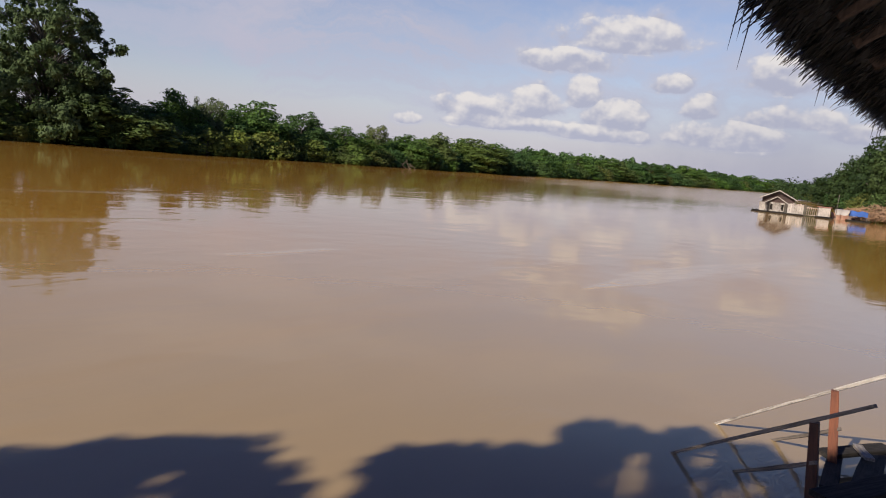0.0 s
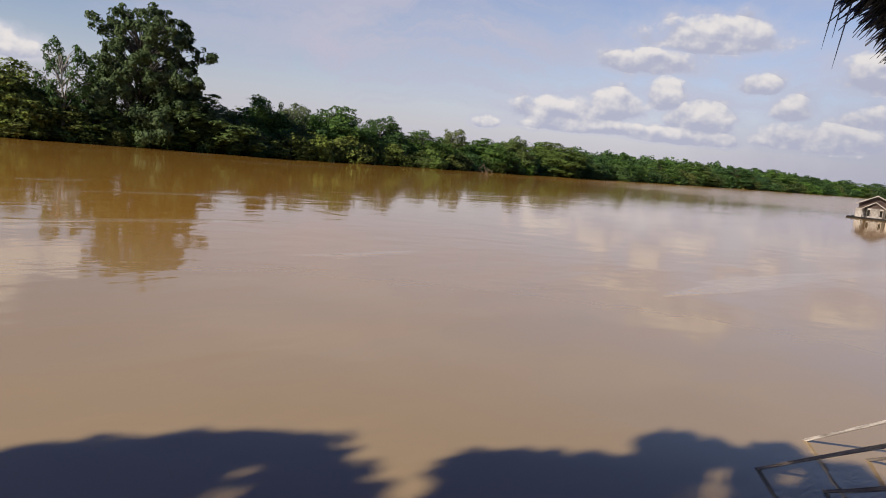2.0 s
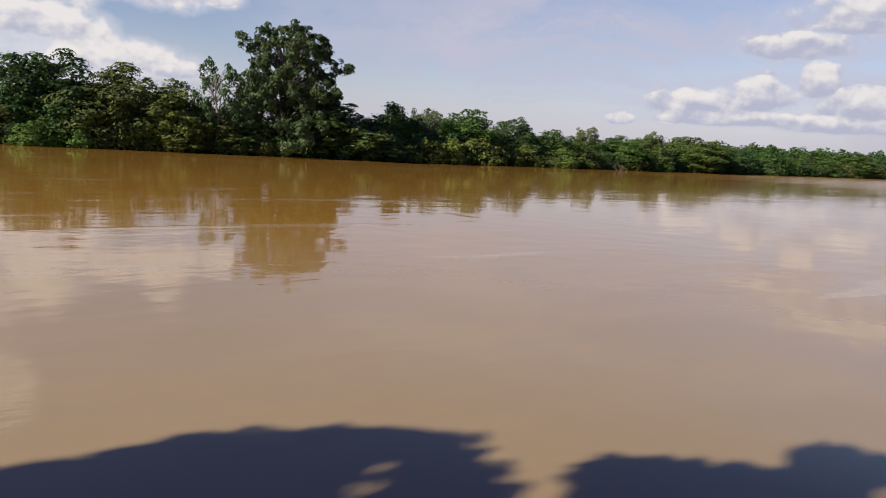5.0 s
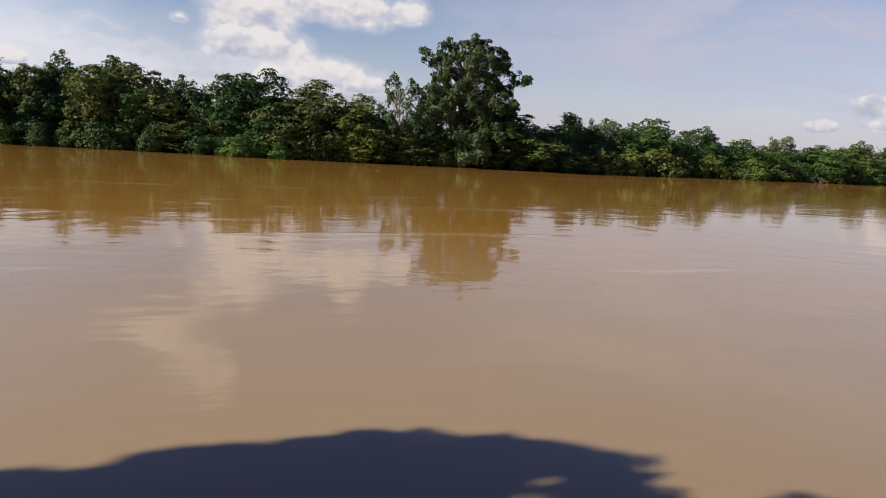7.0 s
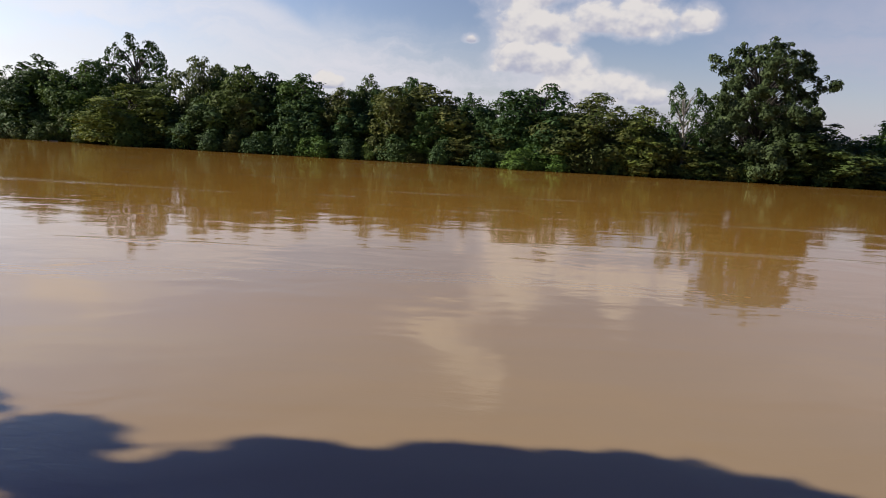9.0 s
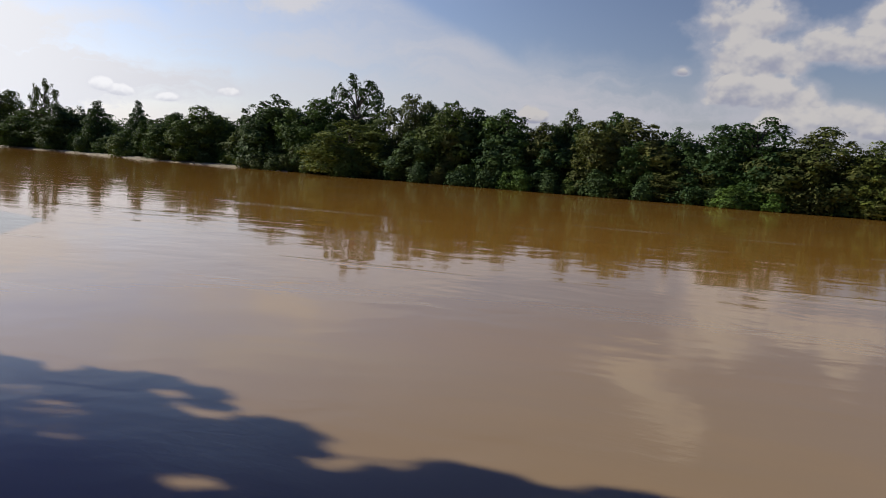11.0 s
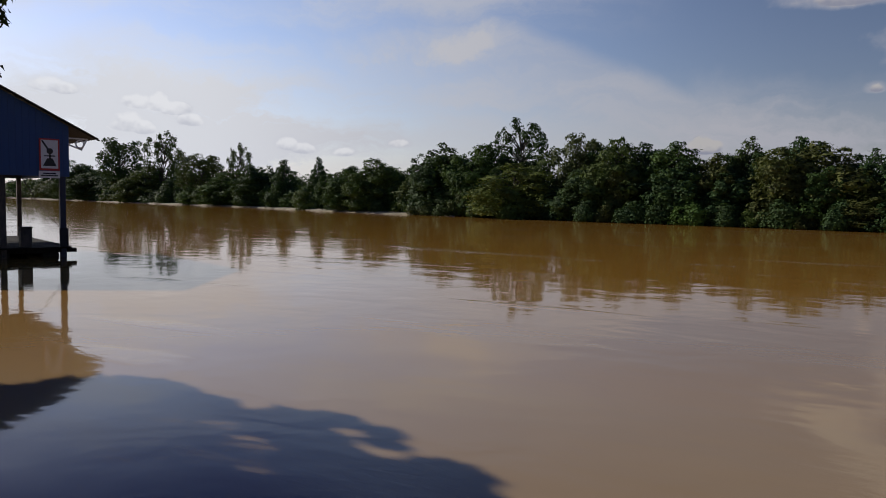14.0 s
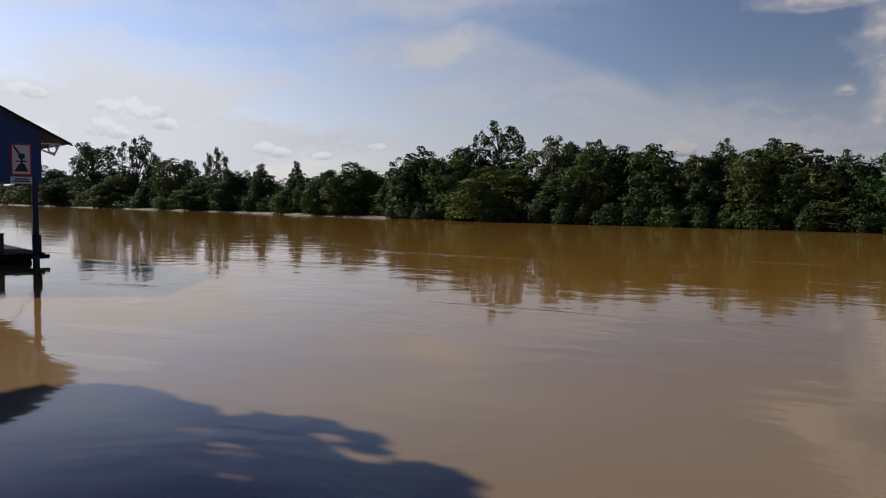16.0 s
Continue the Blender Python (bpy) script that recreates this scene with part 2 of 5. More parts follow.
def make_water():
    m, n = material("river_water")
    at = n.node("ShaderNodeTexCoord").outputs["Object"]
    along = n.mapping(at, (1, 1, 1), (0, 0, radians(-50)))
    swell = n.noise(n.mapping(along, (0.75, 1.0, 1.0)), 0.85, 3.0, 0.5, 0.4)
    ripple = n.noise(n.mapping(along, (0.7, 1.0, 1.0)), 5.0, 3.0, 0.5, 0.5)
    calm = n.ramp(n.noise(n.mapping(along, (0.25, 1.0, 1.0)), 0.11, 4.0, 0.55, 0.8), 0.45, 0.68, 0.06, 1.0)
    height = n.math("ADD", n.math("MULTIPLY", swell, n.math("MULTIPLY_ADD", calm, 0.6, 0.4)), n.math("MULTIPLY", n.math("MULTIPLY", ripple, calm), 0.075))
    lines = n.ramp(n.noise(n.mapping(along, (0.16, 1.0, 1.0)), 0.5, 3.0, 0.5, 0.8), 0.61, 0.68)      # narrow current lines
    height = n.math("MULTIPLY_ADD", n.math("MULTIPLY", ripple, lines), 0.3, height)
    silt = n.noise(n.mapping(along, (0.3, 1.0, 1.0)), 0.13, 5.0, 0.6, 1.0)
    far_tint = n.ramp(n.math("MULTIPLY_ADD", silt, 14.0, n.vec("LENGTH", at)), 11.0, 28.0)        # base colour reddens with distance from the landing
    fresh = n.ramp(silt, 0.35, 0.7)
    colour = n.mix(far_tint, n.mix(fresh, (0.258, 0.180, 0.092), (0.278, 0.196, 0.103)), n.mix(fresh, (0.272, 0.136, 0.023), (0.288, 0.150, 0.030)))
    colour = n.mix(n.math("MULTIPLY", lines, 0.26), colour, (0.44, 0.37, 0.28))                 # foam and sky glint along the lines, painted in as paler colour
    slack = n.math("MULTIPLY", n.ramp(n.vec("LENGTH", at), 9.0, 6.0), n.ramp(n.noise(at, 0.45, 2.0), 0.47, 0.60))    # small ripples by the landing
    fine = n.noise(n.mapping(along, (0.35, 1.0, 1.0)), 11.0, 2.0, 0.5, 1.2)
    spot = n.node("ShaderNodeSeparateXYZ")
    n.put(spot.inputs[0], at)
    slack = n.math("MULTIPLY", slack, n.ramp(spot.outputs[0], 0.0, 1.5, 0.6, 2.0))              # livelier round the stairs
    height = n.math("MULTIPLY_ADD", n.math("MULTIPLY", fine, slack), 0.11, height)
    s = n.node("ShaderNodeBsdfPrincipled")
    n.put(s.inputs["Base Color"], colour)
    reach = n.math("MULTIPLY_ADD", spot.outputs[0], 0.9, spot.outputs[1])           # down the long right-hand reach
    wind = n.ramp(n.math("MULTIPLY_ADD", silt, 90.0, reach), 120.0, 210.0)
    n.put(s.inputs["Roughness"], n.math("MULTIPLY_ADD", wind, 0.11, 0.05))
    s.inputs["IOR"].default_value = 1.33
    b = n.node("ShaderNodeBump")
    b.inputs["Distance"].default_value = 0.019
    n.put(b.inputs["Height"], height)
    n.put(s.inputs["Normal"], b.outputs[0])
    finish(n, s.outputs[0])
    return m


def make_soil():
    m, n = material("river_bank_soil")
    at = n.node("ShaderNodeTexCoord").outputs["Object"]
    fine, coarse = n.noise(at, 3.0, 6.0), n.noise(at, 0.15, 4.0)
    colour = n.mix(n.ramp(coarse, 0.35, 0.65), (0.09, 0.065, 0.035), (0.05, 0.06, 0.02))
    colour = n.mix(n.ramp(fine, 0.4, 0.8, 0.0, 0.5), colour, (0.14, 0.11, 0.06))
    finish(n, principled(n, colour, 0.95, fine, 0.05))
    return m


WATER, SOIL = make_water(), make_soil()
BARK = wood("bark", (0.03, 0.025, 0.02), (0.10, 0.085, 0.065), (6, 6, 1.5), 0.9)
PALE_BARK = wood("pale_bark", (0.15, 0.14, 0.12), (0.34, 0.32, 0.28), (4, 4, 2), 0.9)
LEAF = {
    "mid": foliage("leaf_mid_green", (0.028, 0.058, 0.010), (0.088, 0.150, 0.028)),
    "dark": foliage("leaf_dark_green", (0.018, 0.040, 0.010), (0.060, 0.108, 0.030)),
    "deep": foliage("leaf_deep_green", (0.009, 0.020, 0.006), (0.040, 0.066, 0.020), vary=0.3),
    "grey": foliage("leaf_grey_green", (0.018, 0.036, 0.012), (0.070, 0.100, 0.040), vary=0.2),
    "olive": foliage("leaf_olive", (0.036, 0.050, 0.010), (0.112, 0.125, 0.030), 0.22),
    "yellow": foliage("leaf_yellow_green", (0.060, 0.084, 0.014), (0.165, 0.200, 0.034), 0.12),
    "pale": foliage("leaf_pale", (0.040, 0.056, 0.024), (0.110, 0.140, 0.060), 0.15),
    "fresh": foliage("leaf_fresh_green", (0.034, 0.076, 0.012), (0.105, 0.185, 0.030)),
}
BROWN_WOOD = wood("dull_brown_timber", (0.05, 0.032, 0.022), (0.14, 0.09, 0.06))
GREY_WOOD = wood("grey_weathered_wood", (0.085, 0.068, 0.055), (0.44, 0.385, 0.33))
DARK_WOOD = wood("dark_wet_wood", (0.025, 0.02, 0.016), (0.10, 0.08, 0.06))
RED_WOOD = wood("red_brown_timber", (0.075, 0.022, 0.009), (0.185, 0.055, 0.022))
BLUE = paint("blue_painted_boards", (0.015, 0.060, 0.19), (0.03, 0.07, 0.15))


# ---------------------------------------------------------------- mesh helpers
def mesh_of(name, verts, faces, mat):
    me = bpy.data.meshes.new(name)
    me.from_pydata(verts, [], faces)
    me.materials.append(mat)
    me.update()
    return me


def part(name, bm, mat, parent, label=""):
    """Links a bmesh as one mesh object under a thing or a part."""
    me = bpy.data.meshes.new(name)
    bm.to_mesh(me)
    bm.free()
    me.materials.append(mat)
    ob = new(name, me)
    ob.parent = parent
    return tagged(ob, label)


def shared(name, me, parent, m=None):
    ob = new(name, me)
    ob.parent = parent
    if m is not None:
        ob.matrix_local = m
    return ob


def box(bm, lo, hi, bevel=0.0):
    """A bevelled box between two corners."""
    lo, hi = Vector(lo), Vector(hi)
    made = bmesh.ops.create_cube(bm, size=1.0, matrix=Matrix.LocRotScale((lo + hi) / 2, None, hi - lo))
    if bevel:
        edges = {e for v in made["verts"] for e in v.link_edges}
        bmesh.ops.bevel(bm, geom=list(edges), offset=bevel, segments=1, affect="EDGES")
    return bm


def bar(bm, a, b, wide, thick, bevel=0.004):
    """A squared timber from a to b."""
    a, b = Vector(a), Vector(b)
    turn = (b - a).to_track_quat("Z", "Y").to_matrix().to_4x4()
    m = Matrix.Translation((a + b) / 2) @ turn @ Matrix.Diagonal((wide, thick, (b - a).length, 1))
    made = bmesh.ops.create_cube(bm, size=1.0, matrix=m)
    if bevel:
        edges = {e for v in made["verts"] for e in v.link_edges}
        bmesh.ops.bevel(bm, geom=list(edges), offset=bevel, segments=1, affect="EDGES")
    return bm


def tube_data(path, radii, sides, verts, faces):
    """Adds a tapering tube along a path to verts and faces."""
    start = len(verts)
    for i, p in enumerate(path):
        way = (path[min(i + 1, len(path) - 1)] - path[max(i - 1, 0)]).normalized()
        side = way.cross(Vector((0.31, 0.2, 0.93))).normalized()
        other = way.cross(side)
        for k in range(sides):
            a = 2 * math.pi * k / sides
            verts.append(p + (side * math.cos(a) + other * math.sin(a)) * radii[i])
    for i in range(len(path) - 1):
        for k in range(sides):
            a, b = start + i * sides + k, start + i * sides + (k + 1) % sides
            faces.append((a, b, b + sides, a + sides))
    faces.append(tuple(start + (len(path) - 1) * sides + k for k in range(sides)))


def tube(name, path, radii, mat, parent, sides=8, label=""):
    verts, faces = [], []
    tube_data([Vector(p) for p in path], radii, sides, verts, faces)
    ob = new(name, mesh_of(name, verts, faces, mat))
    ob.parent = parent
    for p in ob.data.polygons:
        p.use_smooth = True
    return tagged(ob, label)


# ---------------------------------------------------------------- river and land
def smooth_line(points, step):
    """A rounded line through the plan's corner points."""
    pts = [Vector((*p, 0)) for p in points]
    pts = [2 * pts[0] - pts[1]] + pts + [2 * pts[-1] - pts[-2]]
    out = []
    for i in range(1, len(pts) - 2):
        p0, p1, p2, p3 = pts[i - 1:i + 3]
        count = max(2, int((p2 - p1).length / step))
        for k in range(count):
            t = k / count
            out.append(0.5 * (2 * p1 + (p2 - p0) * t + (2 * p0 - 5 * p1 + 4 * p2 - p3) * t * t + (3 * p1 - p0 - 3 * p2 + p3) * t ** 3))
    return out + [pts[-2]]


def polar(az, d):
    return (-d * math.sin(radians(az)), d * math.cos(radians(az)))


# the far bank, by the bearing from the landing and the distance
BANK = {-25.5: 760, -23.7: 520, -20.2: 365, -14: 236, -5.3: 146, 3.7: 109, 12.4: 92, 20: 80, 29: 73.5, 42: 71, 50: 72, 56: 74,
        63: 77, 72.7: 84, 80: 94, 88.5: 111, 97: 150, 105: 202, 109: 258, 113: 330}
FAR_LINE = [(700, 1500), (450, 980)] + [polar(a, d) for a, d in BANK.items()] + [(-450, -230), (-900, -520), (-1500, -900)]
NEAR_LINE = [(900, 1500), (520, 980), (350, 640), (165, 300), (84, 150), (56, 98), (50, 78), (41, 54), (24, 24), (12, 7), (3.6, -1.8),
             (-4, -6), (-14, -15), (-30, -28), (-60, -44), (-140, -95), (-300, -205), (-900, -640), (-1500, -1100)]


def land(name, line, side, label, shift=0.0):
    """A strip of land from under the water up the bank and out to the horizon."""
    line = smooth_line(line, 6.0)
    verts, faces, rows = [], [], ((-7, -2.2), (-1.2, -0.5), (0.0, -0.05), (0.7, 0.25), (2.5, 0.6), (8, 0.9), (40, 1.2), (300, 2.0), (2600, 6.0))
    for i, p in enumerate(line):
        way = (line[min(i + 1, len(line) - 1)] - line[max(i - 1, 0)]).normalized()
        out = Vector((way.y, -way.x, 0)) * side
        wob = noise.noise(Vector((p.x, p.y, 0)) * 0.11) * 0.9 + noise.noise(Vector((p.x, p.y, 4)) * 0.4) * 0.4
        for off, z in rows:
            grow = min(1.0, off / 60.0) if off > 0 else 0
            far = (p - Vector((0, 40, 0))).normalized()
            way_out = (out.lerp(far, grow * 0.6) if off > 20 else out)
            q = p + way_out * (off + shift + (wob if off < 10 else 0))
            verts.append((q.x, q.y, z + (noise.noise(q * 0.7) * 0.12 if 0 < off < 50 else 0)))
    w = len(rows)
    for i in range(len(line) - 1):
        for k in range(w - 1):
            faces.append((i * w + k, i * w + k + 1, (i + 1) * w + k + 1, (i + 1) * w + k))
    return tagged(new(name, mesh_of(name, verts, faces, SOIL)), label, "ground", kind="structure")


def river():
    size, cells = 3000.0, 24
    verts = [(-size + 2 * size * i / cells, -size + 2 * size * k / cells, 0) for k in range(cells + 1) for i in range(cells + 1)]
    faces = [(k * (cells + 1) + i, k * (cells + 1) + i + 1, (k + 1) * (cells + 1) + i + 1, (k + 1) * (cells + 1) + i)
             for k in range(cells) for i in range(cells)]
    tagged(new("water", mesh_of("water", verts, faces, WATER)), "smooth muddy brown river water mirroring sky and trees", "water", kind="structure")


river()
land("ground_far", FAR_LINE, 1, "earthen far river bank under dense green trees", 1.4)


def mud_margin():
    """A pale mud edge along the far reach of the bank."""
    m, n = material("pale_mud")
    at = n.node("ShaderNodeTexCoord").outputs["Object"]
    fine = n.noise(at, 0.8, 6.0)
    finish(n, principled(n, n.mix(n.ramp(fine, 0.35, 0.7), (0.13, 0.11, 0.07), (0.25, 0.215, 0.15)), 0.9, fine, 0.03))
    line = smooth_line([polar(a, BANK[a]) for a in (80, 88.5, 97, 105, 109, 113)], 2.0)
    verts, faces = [], []
    for i, p in enumerate(line):
        out = Vector((-p.x, -p.y, 0)).normalized()
        w = 1.0 + 0.35 * noise.noise(p * 0.13) + 0.003 * i
        for d, z in ((2.0, 0.3), (0.6, 0.19), (-w * 0.5, 0.09), (-w, -0.08)):
            q = p - out * d
            verts.append((q.x, q.y, z + 0.05 * noise.noise(q * 0.9)))
    for i in range(len(line) - 1):
        for k in range(3):
            faces.append((i * 4 + k, i * 4 + k + 1, i * 4 + k + 5, i * 4 + k + 4))
    tagged(new("mud_margin", mesh_of("mud_margin", verts, faces, m)), "pale bare mud margin along the river bank", "mud", kind="structure")


mud_margin()
land("ground_near", NEAR_LINE, -1, "earthen near river bank beside the landing")


# ---------------------------------------------------------------- trees
def leaves(centres, radii, count, size, rng, inner=0.25, flat=0.8):
    """Many small pointed leaf sprays spread over uneven clumps. Returns vertices and faces."""
    centres, radii = np.array(centres), np.array(radii)
    weight = radii ** 2 / np.sum(radii ** 2)
    pick = rng.choice(len(centres), count, p=weight)
    way = rng.normal(size=(count, 3))
    way /= np.linalg.norm(way, axis=1)[:, None]
    lump = 1 + 0.22 * np.sin(way[:, 0] * 5 + pick) * np.cos(way[:, 1] * 4 + pick * 1.7) + 0.15 * np.sin(way[:, 2] * 9 + pick)
    depth = np.where(rng.random(count) < inner, rng.random(count) ** 0.5, 0.86 + 0.28 * rng.random(count))
    at = centres[pick] + way * (radii[pick] * lump * depth)[:, None] * np.array((1, 1, flat))
    out = way + rng.normal(size=(count, 3)) * 0.42 + np.array((0, 0, 0.35))
    out /= np.linalg.norm(out, axis=1)[:, None]
    turn = rng.normal(size=(count, 3))
    tip = np.cross(out, turn)
    tip /= np.linalg.norm(tip, axis=1)[:, None] + 1e-9
    tip[:, 2] -= 0.25
    side = np.cross(out, tip)
    s = (size * (0.6 + 0.8 * rng.random(count)))[:, None]
    fold = out * s * 0.18
    sprays = np.stack([at - tip * s * 0.5 - side * s * 0.36, at - tip * s * 0.35 + side * s * 0.40 + fold, at + tip * s * 0.8], 1)
    return sprays.reshape(-1, 3), np.arange(count * 3).reshape(-1, 3)


def tufts(centres, radii, core, count, size, rng, inner=0.12, flat=0.88):
    """Leaf sprays over the upper and outer side of each clump, so that every clump stands out from the dark under it."""
    centres, radii = np.array(centres), np.array(radii)
    pick = rng.choice(len(centres), count, p=radii ** 2 / np.sum(radii ** 2))
    lean = centres - np.array(core)
    lean[:, 2] *= 0.6
    lean /= np.linalg.norm(lean, axis=1)[:, None] + 1e-6
    lean = lean * 0.9 + np.array((0.0, 0.0, 0.35))
    way = rng.normal(size=(count, 3)) * 0.85 + lean[pick] * 0.62
    way /= np.linalg.norm(way, axis=1)[:, None]
    knob = pick * 2.1
    lump = 1 + 0.20 * np.sin(way[:, 0] * 6 + knob) * np.cos(way[:, 1] * 5 + knob) + 0.14 * np.sin(way[:, 2] * 8 + knob)
    depth = np.where(rng.random(count) < inner, rng.random(count) ** 0.6, 0.90 + 0.20 * rng.random(count))
    stray = rng.random(count) < 0.05
    depth = np.where(stray, depth * (1.0 + 0.3 * rng.random(count)), depth)
    at = centres[pick] + way * (radii[pick] * lump * depth)[:, None] * np.array((1, 1, flat))
    at[:, 2] = np.maximum(at[:, 2], 0.02 + 0.1 * rng.random(count))
    out = way + rng.normal(size=(count, 3)) * 0.34 + np.array((0, 0, 0.22))
    out /= np.linalg.norm(out, axis=1)[:, None]
    tip = np.cross(out, rng.normal(size=(count, 3)))
    tip /= np.linalg.norm(tip, axis=1)[:, None] + 1e-9
    tip[:, 2] -= 0.2
    side = np.cross(out, tip)
    s = (size * (0.55 + 0.9 * rng.random(count)))[:, None]
    sprays = np.stack([at - tip * s * 0.5 - side * s * 0.42, at - tip * s * 0.3 + side * s * 0.46 + out * s * 0.15, at + tip * s * 0.75], 1)
    return sprays.reshape(-1, 3), np.arange(count * 3).reshape(-1, 3)


def leaf_mesh(name, verts, quads, mat):
    me = bpy.data.meshes.new(name)
    me.vertices.add(len(verts))
    me.vertices.foreach_set("co", verts.ravel())
    me.loops.add(quads.size)
    me.loops.foreach_set("vertex_index", quads.ravel())
    me.polygons.add(len(quads))
    me.polygons.foreach_set("loop_start", np.arange(0, quads.size, 3))
    me.polygons.foreach_set("loop_total", np.full(len(quads), 3))
    me.materials.append(mat)
    me.update(calc_edges=True)
    return me


# shape: clumps, clump size, lowest leaf, how the width goes with height, leaves, leaf size for a tree 8 m high and 7 m wide
SHAPES = {
    "round": dict(clumps=74, clump=0.135, low=0.03, profile=lambda v: (1 - 0.90 * v ** 3.4) ** 0.5, lobes=5, count=17000, leaf=0.195, inner=0.2),
    "broad": dict(clumps=60, clump=0.14, low=0.02, profile=lambda v: (1 - 0.82 * v ** 3.2) ** 0.5, lobes=4, count=10500, leaf=0.22, inner=0.2),
    "fine": dict(clumps=60, clump=0.15, low=0.03, profile=lambda v: math.sin(math.pi * min(1, 0.25 + 0.68 * v)) ** 0.5, lobes=3, count=10500, leaf=0.22, inner=0.2),
    "open": dict(clumps=40, clump=0.085, low=0.34, profile=lambda v: 0.45 + 0.55 * math.sin(math.pi * min(1, v * 1.0)), lobes=1, count=5200, leaf=0.17, inner=0.3),
    "cone": dict(clumps=30, clump=0.13, low=0.08, profile=lambda v: 1.0 - 0.8 * v, lobes=1, count=4800, leaf=0.22, inner=0.2),
    "tall": dict(clumps=34, clump=0.135, low=0.34, profile=lambda v: 0.9 - 0.35 * abs(v - 0.6), lobes=1, count=6200, leaf=0.20, inner=0.2),
    "bush": dict(clumps=22, clump=0.20, low=0.0, profile=lambda v: 1.0 - 0.55 * v, lobes=3, count=2500, leaf=0.20, inner=0.15),
}


def crown_clumps(spec, rng, height, spread):
    """Leaf clumps over a few uneven domes that grow into one crown."""
    domes = [(0.0, 0.0, 1.0, 1.0)]
    for k in range(spec["lobes"] - 1):
        a = 2 * math.pi * (k + 0.6 * rng.random()) / (spec["lobes"] - 1)
        off = spread * rng.uniform(0.20, 0.30)
        domes.append((off * math.cos(a), off * math.sin(a), rng.uniform(0.45, 0.65), rng.uniform(0.55, 0.93)))
    if len(domes) > 1:
        domes[0] = (0.0, 0.0, 0.72, 1.0)
    total = sum(w * h for _, _, w, h in domes)
    centres, radii = [], []
    for x, y, wide, high in domes:
        n = max(4, round(spec["clumps"] * wide * high / total))
        for i in range(n):
            v = (i + rng.random()) / n
            r = spec["clump"] * spread * (0.55 + 0.75 * rng.random()) * (0.75 if v > 0.8 else 1.0)
            z = (spec["low"] + (0.95 - spec["low"]) * v) * height * high
            reach = spec["profile"](v) * spread / 2 * wide * (0.85 + 0.3 * rng.random())
            a = i * 2.39996 + rng.random() * 0.9
            d = max(0.0, reach - r * 0.7) * (rng.random() ** 0.3)
            centres.append((x + d * math.cos(a), y + d * math.sin(a), max(r * 0.5, min(z, height * high - r * 0.7))))
            radii.append(r)
    return centres, radii


def tree_model(shape, leaf, seed, height=8.0, spread=7.0, bark=None):
    """One tree of unit scale: tapered trunk, limbs to every clump, and the crown."""
    spec, rng = SHAPES[shape], np.random.default_rng(seed)
    centres, radii = crown_clumps(spec, rng, height, spread)
    verts, quads = tufts(centres, radii, (0, 0, height * 0.42), spec["count"], spec["leaf"], rng, spec["inner"])
    tree_ob = new("tree")
    wood_v, wood_f = [], []
    lean = Vector((rng.normal() * 0.04, rng.normal() * 0.04, 1)) * height
    top = 0.80 if shape != "bush" else 0.4
    trunk = [lean * (top * k / 6) + Vector((rng.normal(), rng.normal(), 0)) * 0.08 * (k > 0) for k in range(7)]
    base = 0.022 * height
    trunk[0].z = -0.5
    tube_data(trunk, [base * (1.35 if k == 0 else 1 - 0.13 * k) for k in range(7)], 7, wood_v, wood_f)
    for c, r in zip(centres, radii):
        c = Vector(c)
        k = max(1, min(5, int(c.z / (height * top) * 6) - 1))
        root = trunk[k]
        mid = root.lerp(c, 0.5) + Vector((0, 0, 0.15 * (c - root).length)) * (1 if c.z > root.z else -0.3)
        tube_data([root, mid, c], [base * 0.42, base * 0.28, base * 0.08], 5, wood_v, wood_f)
    me = mesh_of("trunk", wood_v, wood_f, bark or BARK)
    for p in me.polygons:
        p.use_smooth = True
    shared("trunk", me, tree_ob)
    shared("crown", leaf_mesh("crown", verts, quads, LEAF[leaf]), tree_ob)
    return tree_ob


KINDS = {   # look: shape, leaf, words
    "m": ("round", "mid", "broad mid-green leafy tree on the river bank"),
    "d": ("round", "dark", "dense dark-green leafy tree on the river bank"),
    "o": ("round", "olive", "olive-green tree with browning leaves on the river bank"),
    "y": ("round", "yellow", "yellow-green leafy tree at the water's edge"),
    "p": ("tall", "pale", "slim pale-leaved tree above the river bank"),
    "s": ("open", "dark", "tall sparse tree with open branches and gaps in its crown"),
    "k": ("tall", "dark", "tall dark tree with a high crown on the bank"),
    "c": ("cone", "dark", "small pointed dark-green tree on the bank"),
    "M": ("broad", "mid", "broad mid-green tree in the bank thicket"),
    "N": ("broad", "dark", "broad dark-green tree in the bank thicket"),
    "O": ("broad", "olive", "broad olive-green tree in the bank thicket"),
    "H": ("fine", "deep", "tall dark-green tree on the wooded near slope"),
    "w": ("open", "dark", "slim tree with a bare pale trunk on the bank"),
    "f": ("bush", "fresh", "fresh green bush hanging over the water"),
    "h": ("bush", "yellow", "yellow-green bush hanging over the water"),
    "b": ("bush", "dark", "dark green bush at the water's edge"),
    "g": ("bush", "olive", "olive-green bush at the water's edge"),
}
MODELS, placed = {}, []


